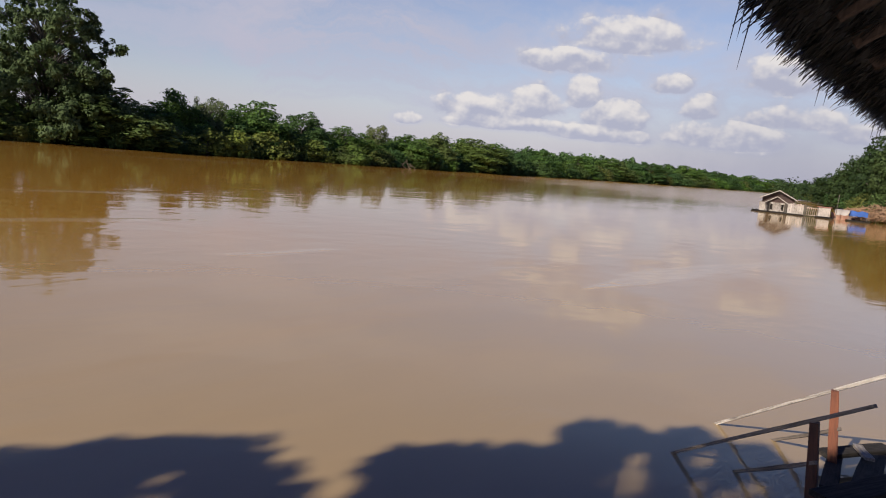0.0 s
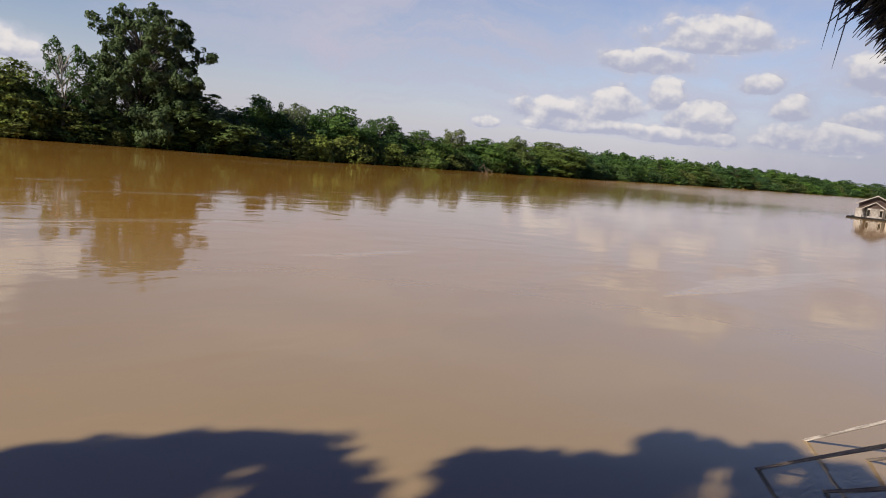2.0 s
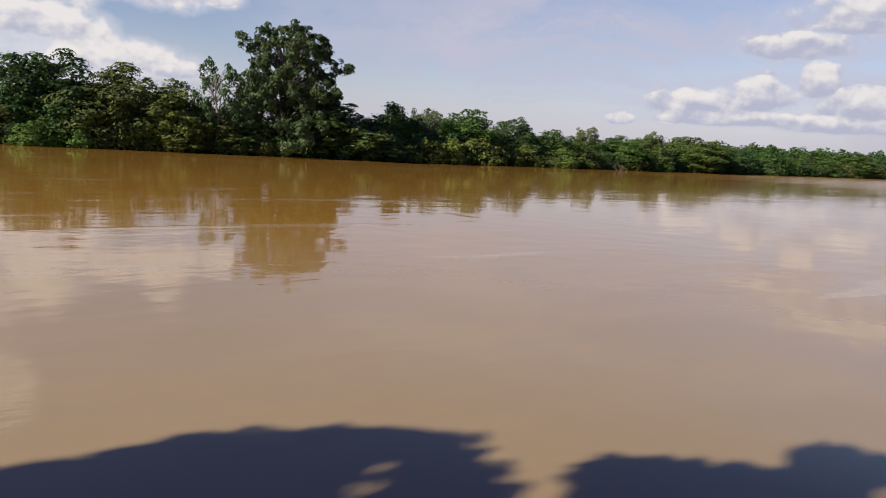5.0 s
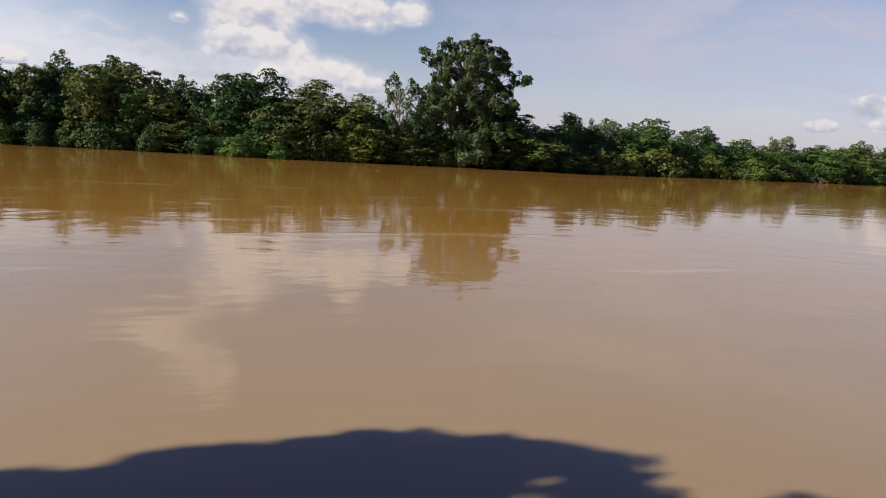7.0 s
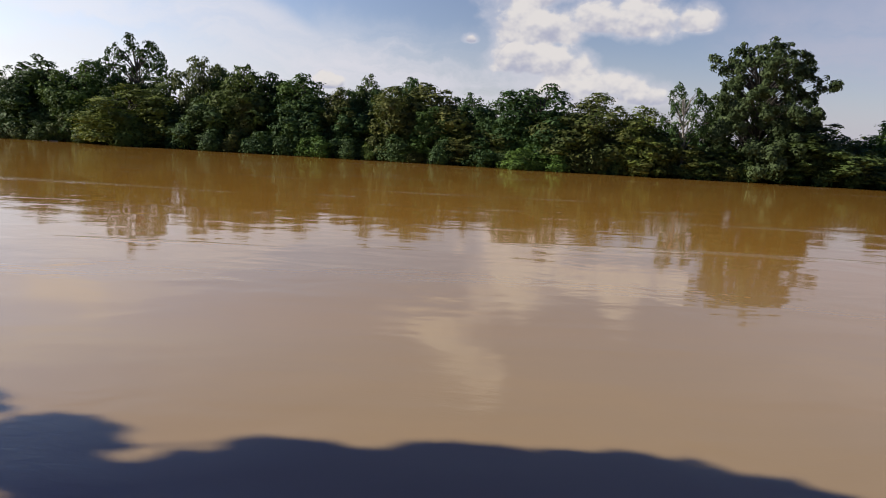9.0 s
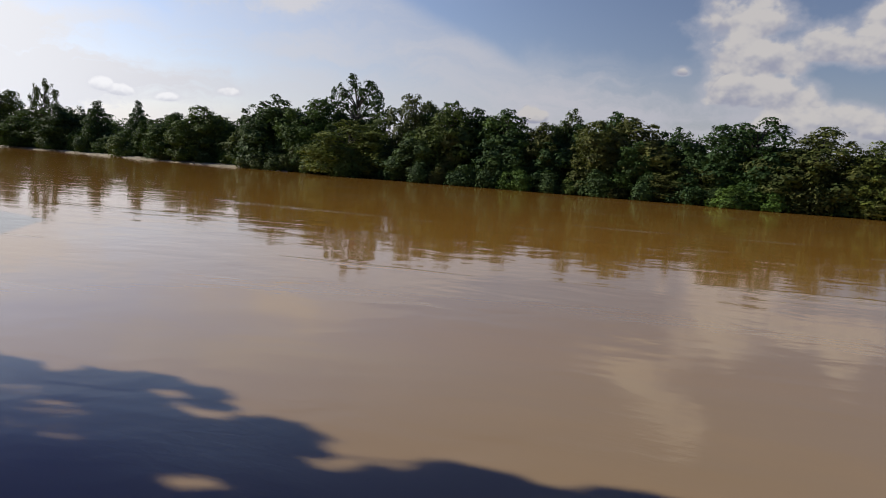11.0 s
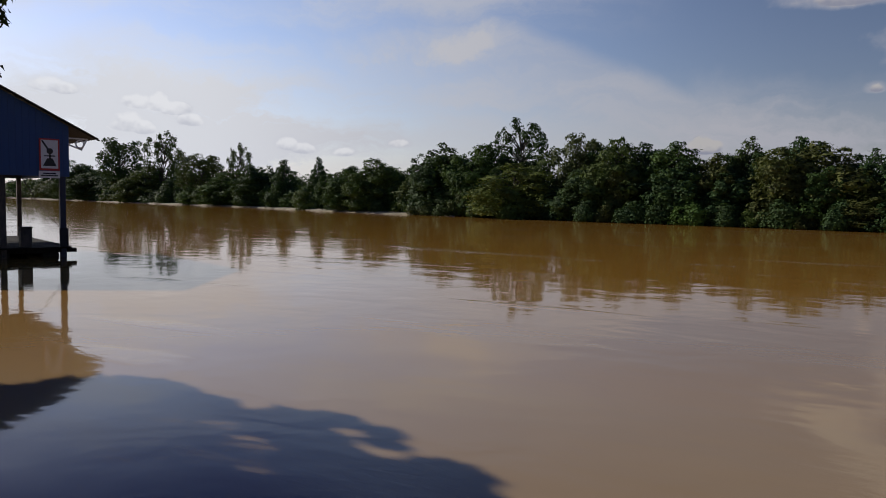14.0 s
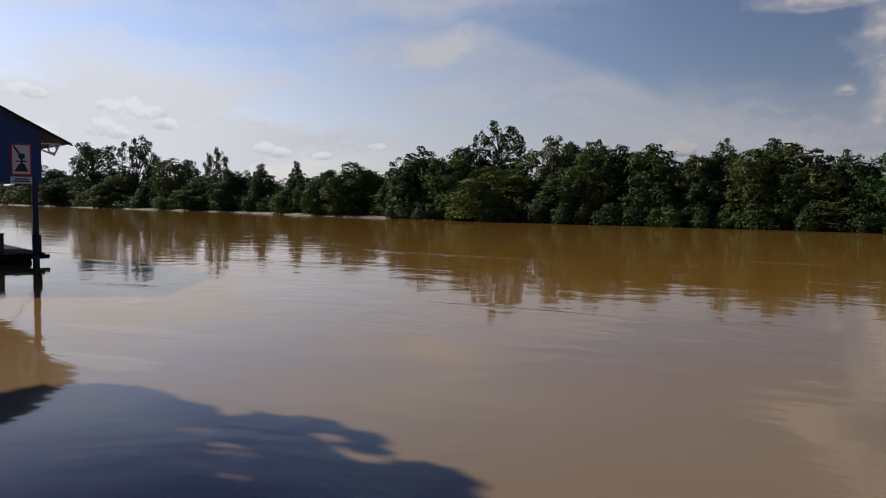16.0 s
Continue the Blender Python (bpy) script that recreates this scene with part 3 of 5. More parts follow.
def tree(kind, x, y, height, spread, z=0.35):
    """Puts a tree of that kind, height and spread on the bank."""
    rng = random.Random(int(x * 131 + y * 17))
    shape, leaf, words = KINDS[kind]
    bush = shape == "bush"
    key = (kind, rng.randrange(3))
    h0, w0 = (3.0, 4.4) if bush else (8.0, 7.0)
    if kind in "mdoy" and math.hypot(x, y) < 150:
        spread *= 1.3
    m = pose(x, y, z, 0, 0, rng.uniform(0, 360))
    if key not in MODELS:
        ob = MODELS[key] = tree_model(shape, leaf, len(MODELS) + 11, h0, w0, PALE_BARK if kind == "w" else None)
        ob.name = "bush" if bush else "tree"
        tagged(ob, words, "bush" if bush else "tree", "bank bushes" if bush else "bank trees")
        ob.matrix_basis = m
    else:
        ob = copy_thing(MODELS[key], m)
    ob.scale = (spread / w0, spread / w0, height / h0)
    placed.append((x, y, height, kind))
    return ob


tree("d", 344.0, 688.4, 11.4, 33.3)
tree("m", 294.1, 628.7, 11.5, 36.1)
tree("m", 195.4, 456.5, 9.3, 25.8)
tree("d", 139.2, 366.2, 8.4, 20.3)
tree("m", 104.1, 309.2, 8.3, 16.9)
tree("d", 74.5, 261.1, 7.2, 16.5)
tree("d", 52.4, 223.5, 6.3, 15.9)
tree("m", 50.7, 220.4, 6.4, 13.7)
tree("m", 35.9, 192.8, 5.7, 11.9)
tree("m", 23.2, 168.9, 5.7, 10.3)
tree("d", 16.1, 155.6, 5.4, 4.9)
tree("d", 11.5, 146.0, 4.9, 7.6)
tree("m", 5.3, 135.5, 5.8, 11.7)
tree("d", -1.2, 124.4, 6.1, 6.5)
tree("m", -5.4, 116.1, 4.8, 8.1)
tree("p", -10.5, 112.0, 5.7, 4.4)
tree("m", -14.5, 103.7, 4.8, 7.3)
tree("d", -19.0, 98.3, 6.2, 5.6)
tree("m", -23.3, 91.4, 6.6, 7.8)
tree("p", -27.6, 84.8, 6.0, 4.6)
tree("m", -29.8, 79.9, 6.2, 6.6)
tree("d", -33.8, 71.8, 5.8, 10.3)
tree("y", -44.6, 59.5, 6.3, 6.4)
tree("o", -48.2, 56.9, 7.4, 8.4)
tree("d", -52.7, 53.8, 8.4, 8.5)
tree("d", -59.3, 50.1, 7.3, 6.0)
tree("o", -63.5, 47.7, 7.9, 8.3)
tree("d", -71.1, 44.2, 9.2, 5.1)
tree("o", -70.1, 39.9, 7.0, 4.9)
tree("m", -74.0, 37.2, 8.4, 7.9)
tree("m", -78.7, 33.2, 8.9, 7.4)
tree("p", -85.7, 30.6, 10.1, 7.1)
tree("s", -94.3, 25.7, 12.7, 9.3)
tree("y", -86.8, 22.7, 6.4, 9.3)
tree("m", -95.6, 20.0, 9.3, 7.6)
tree("d", -101.2, 16.4, 9.9, 9.8)
tree("d", -102.6, 13.3, 8.4, 6.3)
tree("m", -110.7, 7.1, 7.9, 7.7)
tree("m", -115.3, 3.4, 6.7, 7.0)
tree("c", -127.4, -1.8, 8.8, 5.0)
tree("c", -138.4, -8.3, 8.8, 7.2)
tree("d", -148.6, -15.1, 8.3, 9.1)
tree("s", -157.1, -18.6, 12.8, 6.2)
tree("m", -157.6, -21.8, 6.7, 12.4)
tree("k", -169.7, -28.9, 11.1, 12.7)
tree("s", -191.9, -41.6, 17.8, 11.9)
tree("m", -193.0, -45.9, 8.6, 15.5)
tree("k", -212.6, -57.2, 17.3, 14.3)
tree("d", -223.9, -67.2, 8.4, 18.2)
tree("d", -246.3, -80.6, 12.3, 15.7)

def big_tree(x, y, height, spread):
    """The tallest tree: a full skirt of leaves below, an open crown with gaps above."""
    rng = np.random.default_rng(5)
    root = tagged(new("tree"), "tallest broad river tree with an open crown and leafy skirt", "tree", "bank trees")
    root.location = (x, y, 0.35)
    centres, radii = [], []
    outline = ((0.0, 0.50), (0.25, 0.45), (0.42, 0.40), (0.55, 0.38), (0.7, 0.39), (0.85, 0.36), (0.94, 0.25), (1.0, 0.10))

    def half_width(v):
        k = max(j for j in range(7) if outline[j][0] <= v)
        (v0, w0), (v1, w1) = outline[k], outline[k + 1]
        return (w0 + (w1 - w0) * (v - v0) / (v1 - v0)) * spread

    for i in range(80):                        # the skirt
        v = 0.5 * (i + rng.random()) / 80
        r, a = rng.uniform(0.6, 1.15), i * 2.39996 + rng.random()
        d = max(0.0, half_width(v) * rng.uniform(0.8, 1.1) - r * 0.7) * rng.random() ** 0.35
        centres.append((d * math.cos(a) + 0.3, d * math.sin(a), 0.5 + v * (height - 1.1)))
        radii.append(r)
    for i in range(40):                        # the boughs of the crown, with gaps between
        v = 0.42 + 0.56 * (i + rng.random()) / 40
        a = i * 2.39996 + rng.random() * 0.6
        d = max(0.0, half_width(v) * rng.uniform(0.75, 1.08) - 0.7) * rng.random() ** 0.3
        bough = np.array((d * math.cos(a) + 0.3, d * math.sin(a), v * (height - 0.9)))
        for k in range(7):
            centres.append(tuple(bough + rng.normal(size=3).clip(-1.6, 1.6) * np.array((0.7, 0.7, 0.5))))
            radii.append(rng.uniform(0.28, 0.62))
    verts, quads = tufts(centres, radii, (0.3, 0, height * 0.4), 58000, 0.21, rng, 0.25)
    shared("crown", leaf_mesh("crown", verts, quads, LEAF["grey"]), root)
    wood_v, wood_f = [], []
    trunk = [Vector((0.25 * math.sin(k), 0.2 * math.cos(k * 1.7), height * 0.14 * k - (0.6 if k == 0 else 0))) for k in range(6)]
    tube_data(trunk, [0.42, 0.34, 0.3, 0.25, 0.2, 0.12], 9, wood_v, wood_f)
    for c, r in zip(centres, radii):
        c = Vector(c)
        start = trunk[max(1, min(5, int(c.z / (height * 0.14)) - 1))]
        mid = start.lerp(c, 0.5) + Vector((0, 0, 0.12 * (c - start).length))
        tube_data([start, mid, c], [0.07, 0.04, 0.012], 5, wood_v, wood_f)
    me = mesh_of("trunk", wood_v, wood_f, BARK)
    for p in me.polygons:
        p.use_smooth = True
    shared("trunk", me, root)
    placed.append((x, y, height, "B"))


big_tree(-38.1, 69.3, 13.5, 16.0)
heroes = [(math.degrees(math.atan2(-x, y)), h) for x, y, h, kind in placed if kind in "mdoyp"]


distant = []


def fill_bank():
    """Undergrowth at the water and a second and third row of trees, lower than the tall ones."""
    rng = random.Random(4)
    line = smooth_line([polar(a, d) for a, d in BANK.items()], 1.0)
    travelled, nxt = 0.0, [0.0, 1.0, 2.0]
    for i in range(1, len(line) - 1):
        p = line[i]
        step = (line[i + 1] - p)
        travelled += step.length
        out = Vector((-step.y, step.x, 0)).normalized()
        if out.dot(p) < 0:
            out = -out
        d, az = p.length, math.degrees(math.atan2(-p.x, p.y))
        near = sorted(heroes, key=lambda q: abs(q[0] - az))[:2]
        sky_h = sum(q[1] for q in near) / 2
        grow = max(1.0, d / 85.0)
        if az < 52 and d < 135:
            sky_h *= 0.78                      # here the tall crowns stand clear of the thicket
        for row in range(3):
            if travelled < nxt[row]:
                continue
            if row == 0:
                w = rng.uniform(2.6, 4.6) * grow
                q = p + out * (rng.uniform(0.0, 1.2) + (1.5 * grow if az > 84 else 0.0))
                h = min(rng.uniform(1.3, 3.0) * grow, sky_h * 0.6)
                tree(rng.choice("fbbbbg"), q.x, q.y, h, w, 0.05)
                nxt[0] = travelled + w * 0.62
            else:
                far = d > 135
                w = rng.uniform(5.5, 9.0) if far else rng.uniform(4.5, 8.0) if row == 1 else rng.uniform(4.0, 6.5)
                q = p + out * (rng.uniform(2.4, 4.0) if row == 1 else rng.uniform(6.5, 10)) * grow
                h = sky_h * (rng.uniform(0.45, 0.86) if row == 1 else rng.uniform(0.78, 1.14) if far else rng.uniform(0.9, 1.03))
                if far:
                    distant.append((q.x, q.y, 0.35, h, w * 1.15))
                else:
                    tree(rng.choice("MNMNMNO" if row == 1 else "MNNN"), q.x, q.y, h, w * 1.25)
                nxt[row] = travelled + w * (0.50 if far else 0.80 if row == 1 else 0.60)


fill_bank()
for kind, az, back, height, spread in (("w", 34.2, 1.2, 8.9, 5.6), ("f", 45.5, -0.8, 1.9, 4.8), ("f", 43.4, -0.4, 1.7, 3.6), ("h", 18.2, -0.6, 2.6, 5.0), ("h", 16.2, -1.0, 3.0, 6.0),
                                        ("h", 13.4, -0.8, 3.1, 6.4), ("h", 10.2, -0.4, 2.6, 5.2), ("f", 7.0, -0.4, 2.6, 5.0), ("h", 36.5, 0.4, 3.6, 5.6), ("h", 38.4, 0.8, 3.4, 4.6), ("g", 40.5, 0.4, 3.8, 4.6),
                                        ("f", 75.5, 0.2, 3.6, 6.0), ("f", 100.5, 1.5, 3.0, 9.0), ("f", 92.0, 1.5, 3.2, 7.0)):
    reach = smooth_line([polar(a, d) for a, d in BANK.items()], 1.0)
    spot = min(reach, key=lambda p: abs(math.degrees(math.atan2(-p.x, p.y)) - az))
    spot = spot * (1 + back / spot.length)
    tree(kind, spot.x, spot.y, height, spread, 0.05)


def dead_branches():
    """Bare pale branches stranded at the water's edge."""
    root = tagged(new("dead_branches"), "bare pale driftwood branches stuck at the water's edge", "driftwood")
    root.location = (*polar(3.0, 108.5), 0.0)
    rng = random.Random(6)
    for k in range(11):
        a = Vector((rng.uniform(-2.2, 2.2), rng.uniform(-0.4, 0.4), -0.4))
        b = a + Vector((rng.gauss(0, 1.0), rng.gauss(0, 0.4), rng.uniform(0.9, 2.0)))
        mid = a.lerp(b, 0.5) + Vector((rng.gauss(0, 0.2), 0, 0.1))
        tube("branch", [a, mid, b], [0.05, 0.035, 0.015], BROWN_WOOD, root, 6)


dead_branches()


def near_hill():
    """The wooded slope of the near bank, beyond the floating huts."""
    rng = random.Random(9)
    for az, el, d in ((-26.4, 0.35, 330), (-27.0, 0.45, 210), (-27.7, 0.9, 170), (-28.3, 1.35, 150), (-29.0, 2.0, 132), (-29.7, 2.8, 122),
                      (-30.5, 3.6, 114), (-31.4, 4.4, 106), (-32.6, 5.2, 100), (-34.0, 6.0, 96), (-36.0, 6.5, 92)):
        for back in (0, 1):
            x, y = polar(az - back * 0.6, d + back * 9)
            top = EYE + d * math.tan(radians(el)) - 0.9
            high, wide = max(3.5, top * rng.uniform(0.93, 1.03)), rng.uniform(6.5, 8.5) * max(1, d / 120)
            if d > 160:
                distant.append((x, y, 0.7, high, wide))
            else:
                tree("H", x, y, high, wide, 0.7)
        x, y = polar(az - 0.2, d - 8)
        tree(rng.choice("bbg"), x, y, 2.2, 5.0, 0.6)


near_hill()


def far_forest():
    """The distant reach of the bank forest, too far to tell its trees apart."""
    rng = np.random.default_rng(8)
    crowns, wood_v, wood_f = {"mid": [], "dark": [], "deep": []}, [], []
    for x, y, z, high, wide in distant:
        centres, radii = crown_clumps(SHAPES["broad"], rng, high, wide)
        centres, radii = centres[::2], [r * 1.3 for r in radii[::2]]
        d = math.hypot(x, y)
        verts, _ = tufts(centres, radii, (0, 0, high * 0.4), int(1300 * min(1.0, 170 / d)) + 300, 0.38 * max(1.0, d / 170), rng, 0.06)
        crowns["deep" if z > 0.5 or rng.random() < 0.2 else "mid" if rng.random() < 0.3 else "dark"].append(verts + np.array((x, y, z)))
        tube_data([Vector((x, y, z - 0.4)), Vector((x, y, z + high * 0.7))], [0.2, 0.08], 5, wood_v, wood_f)
    trunks = mesh_of("far_forest", wood_v, wood_f, BARK)
    forest = tagged(new("far_forest", trunks), "distant continuous green forest along the river banks", "forest", kind="stuff")
    for leaf, parts in crowns.items():
        verts = np.concatenate(parts)
        shared("foliage", leaf_mesh("foliage", verts, np.arange(len(verts)).reshape(-1, 3), LEAF[leaf]), forest)


far_forest()


def shade_trees():
    """Leaning trees behind the landing whose crowns shade the water."""
    # rims of the two shades on the water, and the sunlit holes in them
    shades = [[(4.3, 4.6), (4.0, 5.4), (3.5, 5.6), (3.1, 5.75), (2.75, 5.9), (2.42, 6.03), (2.05, 6.10), (1.59, 6.05), (1.27, 5.80), (1.10, 5.38), (0.94, 5.27), (0.82, 5.38), (0.30, 5.27),
               (-0.10, 5.02), (-0.20, 4.53), (-0.40, 4.62), (-0.36, 4.35), (-0.1, 3.9), (0.2, 2.6), (3.0, 2.6)],
              [(-0.64, 4.27), (-0.80, 4.46), (-1.06, 4.56), (-1.10, 4.72), (-0.90, 4.90), (-1.22, 5.0), (-1.52, 5.16), (-1.79, 4.95), (-2.16, 4.78), (-2.55, 4.56), (-2.88, 4.22), (-3.21, 3.88),
               (-3.55, 3.45), (-3.97, 3.20), (-3.96, 2.70), (-4.1, 2.45), (-4.52, 2.42), (-4.71, 2.19), (-4.63, 1.69), (-4.88, 1.38), (-5.25, 1.08), (-5.46, 1.44), (-5.72, 1.08),
               (-6.20, 0.78), (-6.60, 0.68), (-7.14, 0.34), (-7.33, 0.03), (-7.40, -0.56), (-7.72, -1.09), (-8.58, -1.68), (-8.96, -2.2), (-8.95, -2.75), (-8.65, -3.5), (-8.3, -4.4), (-6.5, -3.8),
               (-5.0, -2.2), (-2.0, 0.5), (-0.9, 2.6)]]
    holes = [(-1.60, 4.36, 0.03), (-1.58, 4.02, 0.035), (-4.82, 1.25, 0.07), (-4.78, 0.30, 0.10), (-6.26, 0.30, 0.04), (-6.23, -1.83, 0.12), (-6.45, -0.68, 0.11), (-7.05, -1.02, 0.09),
             (-6.25, -1.16, 0.10), (-7.18, -1.55, 0.10), (-6.68, 0.20, 0.06), (-6.01, 0.50, 0.05), (-6.73, -2.12, 0.11), (-5.86, -0.56, 0.08),
             (1.55, 4.95, 0.13), (2.0, 4.85, 0.14), (2.3, 5.5, 0.07), (1.75, 5.4, 0.05), (2.5, 5.0, 0.08)]
    flat_sun = Vector((to_sun.x, to_sun.y)).normalized()

    def squeeze(x, y):
        """The water's plane as the sun sees it."""
        along = x * flat_sun.x + y * flat_sun.y
        return along * to_sun.z, -x * flat_sun.y + y * flat_sun.x

    def spread_out(u, w):
        u /= to_sun.z
        return Vector((u * flat_sun.x - w * flat_sun.y, u * flat_sun.y + w * flat_sun.x, 0))

    rng = np.random.default_rng(31)
    pits = [(*squeeze(x, y), r * (1.15 if x < -5.5 else 1.0)) for x, y, r in holes]
    low = []                                   # u, w, radius of each leaf clump
    for rim in shades:
        pts = [squeeze(*p) for p in rim]
        sides = list(zip(pts, pts[1:] + pts[:1]))

        def depth(u, w):
            """How far inside the rim, negative outside."""
            inside, least = False, 9.0
            for (ax, ay), (bx, by) in sides:
                if (ay > w) != (by > w) and u < (bx - ax) * (w - ay) / (by - ay) + ax:
                    inside = not inside
                k = max(0.0, min(1.0, ((u - ax) * (bx - ax) + (w - ay) * (by - ay)) / ((bx - ax) ** 2 + (by - ay) ** 2)))
                least = min(least, math.hypot(u - ax - k * (bx - ax), w - ay - k * (by - ay)))
            return least if inside else -least

        us, ws = [p[0] for p in pts], [p[1] for p in pts]
        for trial in range(5200):
            u, w = rng.uniform(min(us), max(us)), rng.uniform(min(ws), max(ws))
            ragged = 0.10 * math.sin(9 * u + 4 * w) * math.cos(7 * w - 3 * u) + 0.06 * math.sin(23 * w + 5 * u) + rng.normal() * 0.03 - 0.005
            r = min(0.42, (depth(u, w) + ragged * (1.6 if w > 3.0 else 1.0)) * 0.80, *((math.hypot(u - a, w - b) - q) * 0.68 for a, b, q in pits))
            if r < 0.045 or any(math.hypot(u - a, w - b) < max(0.42 * q, q - 0.75 * r) for a, b, q in low):
                continue
            low.append((u, w, r * rng.uniform(0.9, 1.08)))
    feet = [(-6.5, -9.0), (-10.5, -13.0), (-15.5, -18.0)]
    for k, (x0, x1) in enumerate(((-0.4, 9.0), (-4.6, -0.4), (-12.0, -4.6))):
        root = tagged(new("tree"), "leaning riverside tree spreading its crown over the water", "tree", "shade trees")
        root.location = (*feet[k], 0.7)
        base = Vector(root.location)
        mine = [(u, w, r) for u, w, r in low if x0 <= spread_out(u, w).x < x1]
        centres = [spread_out(u, w) + to_sun * (rng.uniform(4.8, 6.0) / to_sun.z) - base for u, w, r in mine]
        for size, lo, hi, count in ((0.06, 0.0, 0.17, 14000), (0.17, 0.17, 1.0, 4600)):        # fine sprays at the rim, full leaves inside
            some = [(tuple(c), r) for c, (u, w, r) in zip(centres, mine) if lo <= r < hi]
            verts, quads = leaves([c for c, r in some], [r for c, r in some], int(count * sum(r * r for c, r in some)), size, rng, 0.5, 1.0)
            shared("crown", leaf_mesh("crown", verts, quads, LEAF["mid"]), root)
        middle = sum(centres, Vector()) / len(centres)
        high, wide = [], []
        for u, w, r in mine:                   # unseen higher leaves further back, added to keep sky light off the shaded water
            if r > 0.3:
                high.append(tuple(spread_out(u, w) * rng.uniform(0.1, 0.45) + to_sun * (rng.uniform(6.8, 10.5) / to_sun.z) - base))
                wide.append(rng.uniform(0.8, 1.2))
        verts, quads = leaves(high, wide, 200 * len(high), 0.26, rng, 0.4, 1.0)
        shared("upper_crown", leaf_mesh("upper_crown", verts, quads, LEAF["mid"]), root)
        trunk = [Vector((0, 0, -0.8)), Vector((0.1, 0.2, 1.6)), middle * 0.45 + Vector((0, 0, 0.6)), middle * 0.8, middle]
        wood_v, wood_f = [], []
        tube_data(trunk, [0.26, 0.2, 0.15, 0.1, 0.05], 9, wood_v, wood_f)
        for c in centres:
            start = trunk[3].lerp(trunk[2], 0.5)
            tube_data([start, start.lerp(c, 0.55) + Vector((0, 0, 0.25)), c], [0.03, 0.02, 0.006], 4, wood_v, wood_f)
        if k == 2:                             # sprays that droop from the outer limb
            spots = [(112.5, 3.84, 0.09), (113.0, 3.76, 0.14), (113.6, 3.90, 0.20), (112.9, 3.27, 0.07), (113.3, 3.33, 0.12), (113.9, 3.5, 0.2)]
            twig = Vector((*polar(115.5, 8.1), 4.3)) - base
            tube_data([trunk[3], trunk[3].lerp(twig, 0.5) + Vector((0, 0, 0.4)), twig], [0.07, 0.05, 0.03], 6, wood_v, wood_f)
            for az, z, r in spots:
                c = Vector((*polar(az, 8.0), z)) - base
                tube_data([twig, twig.lerp(c, 0.6) + Vector((0, 0, 0.08)), c], [0.012, 0.008, 0.003], 4, wood_v, wood_f)
                verts, quads = leaves([tuple(c)], [r], int(420 * r), 0.052, rng, 0.8, 1.0)
                shared("hanging_spray", leaf_mesh("hanging_spray", verts, quads, LEAF["deep"]), root)
        me = mesh_of("trunk", wood_v, wood_f, BARK)
        shared("trunk", me, root)


shade_trees()

# ---------------------------------------------------------------- the landing
RAIL_UP = Vector((0.507, -0.99, 0.71))       # from the water to the post, for both rails
TIP_A, TIP_B = Vector((2.77, 6.42, 0)), Vector((2.105, 5.588, 0))


def timber(name, a, b, wide, thick, mat, parent, label="", warp=0.0, uneven=0.14):
    """A squared timber from a to b, its grain along it; warp: how far it bends and tapers."""
    a, b = Vector(a), Vector(b)
    long = (b - a).length
    bm = bmesh.new()
    rings = []
    for k in range(9):
        t = k / 8
        bend = Vector((math.sin(t * 5 + long * 9), math.cos(t * 4 + long * 5), 0)) * warp
        w, h = wide / 2 * (1 + uneven * math.sin(t * 11 + long)), thick / 2 * (1 + uneven * math.cos(t * 9))
        rings.append([bm.verts.new(bend + Vector((x * w, y * h, t * long))) for x, y in ((-1, -0.85), (-0.9, -1), (0.9, -1), (1, -0.85), (1, 0.85), (0.9, 1), (-0.9, 1), (-1, 0.85))])
    for r, s in zip(rings, rings[1:]):
        for i in range(8):
            bm.faces.new((r[i], r[(i + 1) % 8], s[(i + 1) % 8], s[i]))
    bm.faces.new(rings[0][::-1]), bm.faces.new(rings[-1])
    ob = part(name, bm, mat, parent, label)
    ob.matrix_local = Matrix.Translation(a) @ (b - a).to_track_quat("Z", "Y").to_matrix().to_4x4()
    return ob


# a darker version of the grey rail timber
DARK_RAIL = wood("dark_rail_timber", (0.05, 0.038, 0.030), (0.21, 0.165, 0.13))
# near-black steps: the shade over the stair foot is put into the colour
STEP_BLACK = wood("black_step_timber", (0.010, 0.009, 0.008), (0.042, 0.035, 0.030), rough=0.9, spec=0.15)
# the red post timber again, with the near post's shade put into its colour
SHADED_POST_WOOD = wood("shaded_red_post", (0.035, 0.012, 0.007), (0.105, 0.036, 0.018))


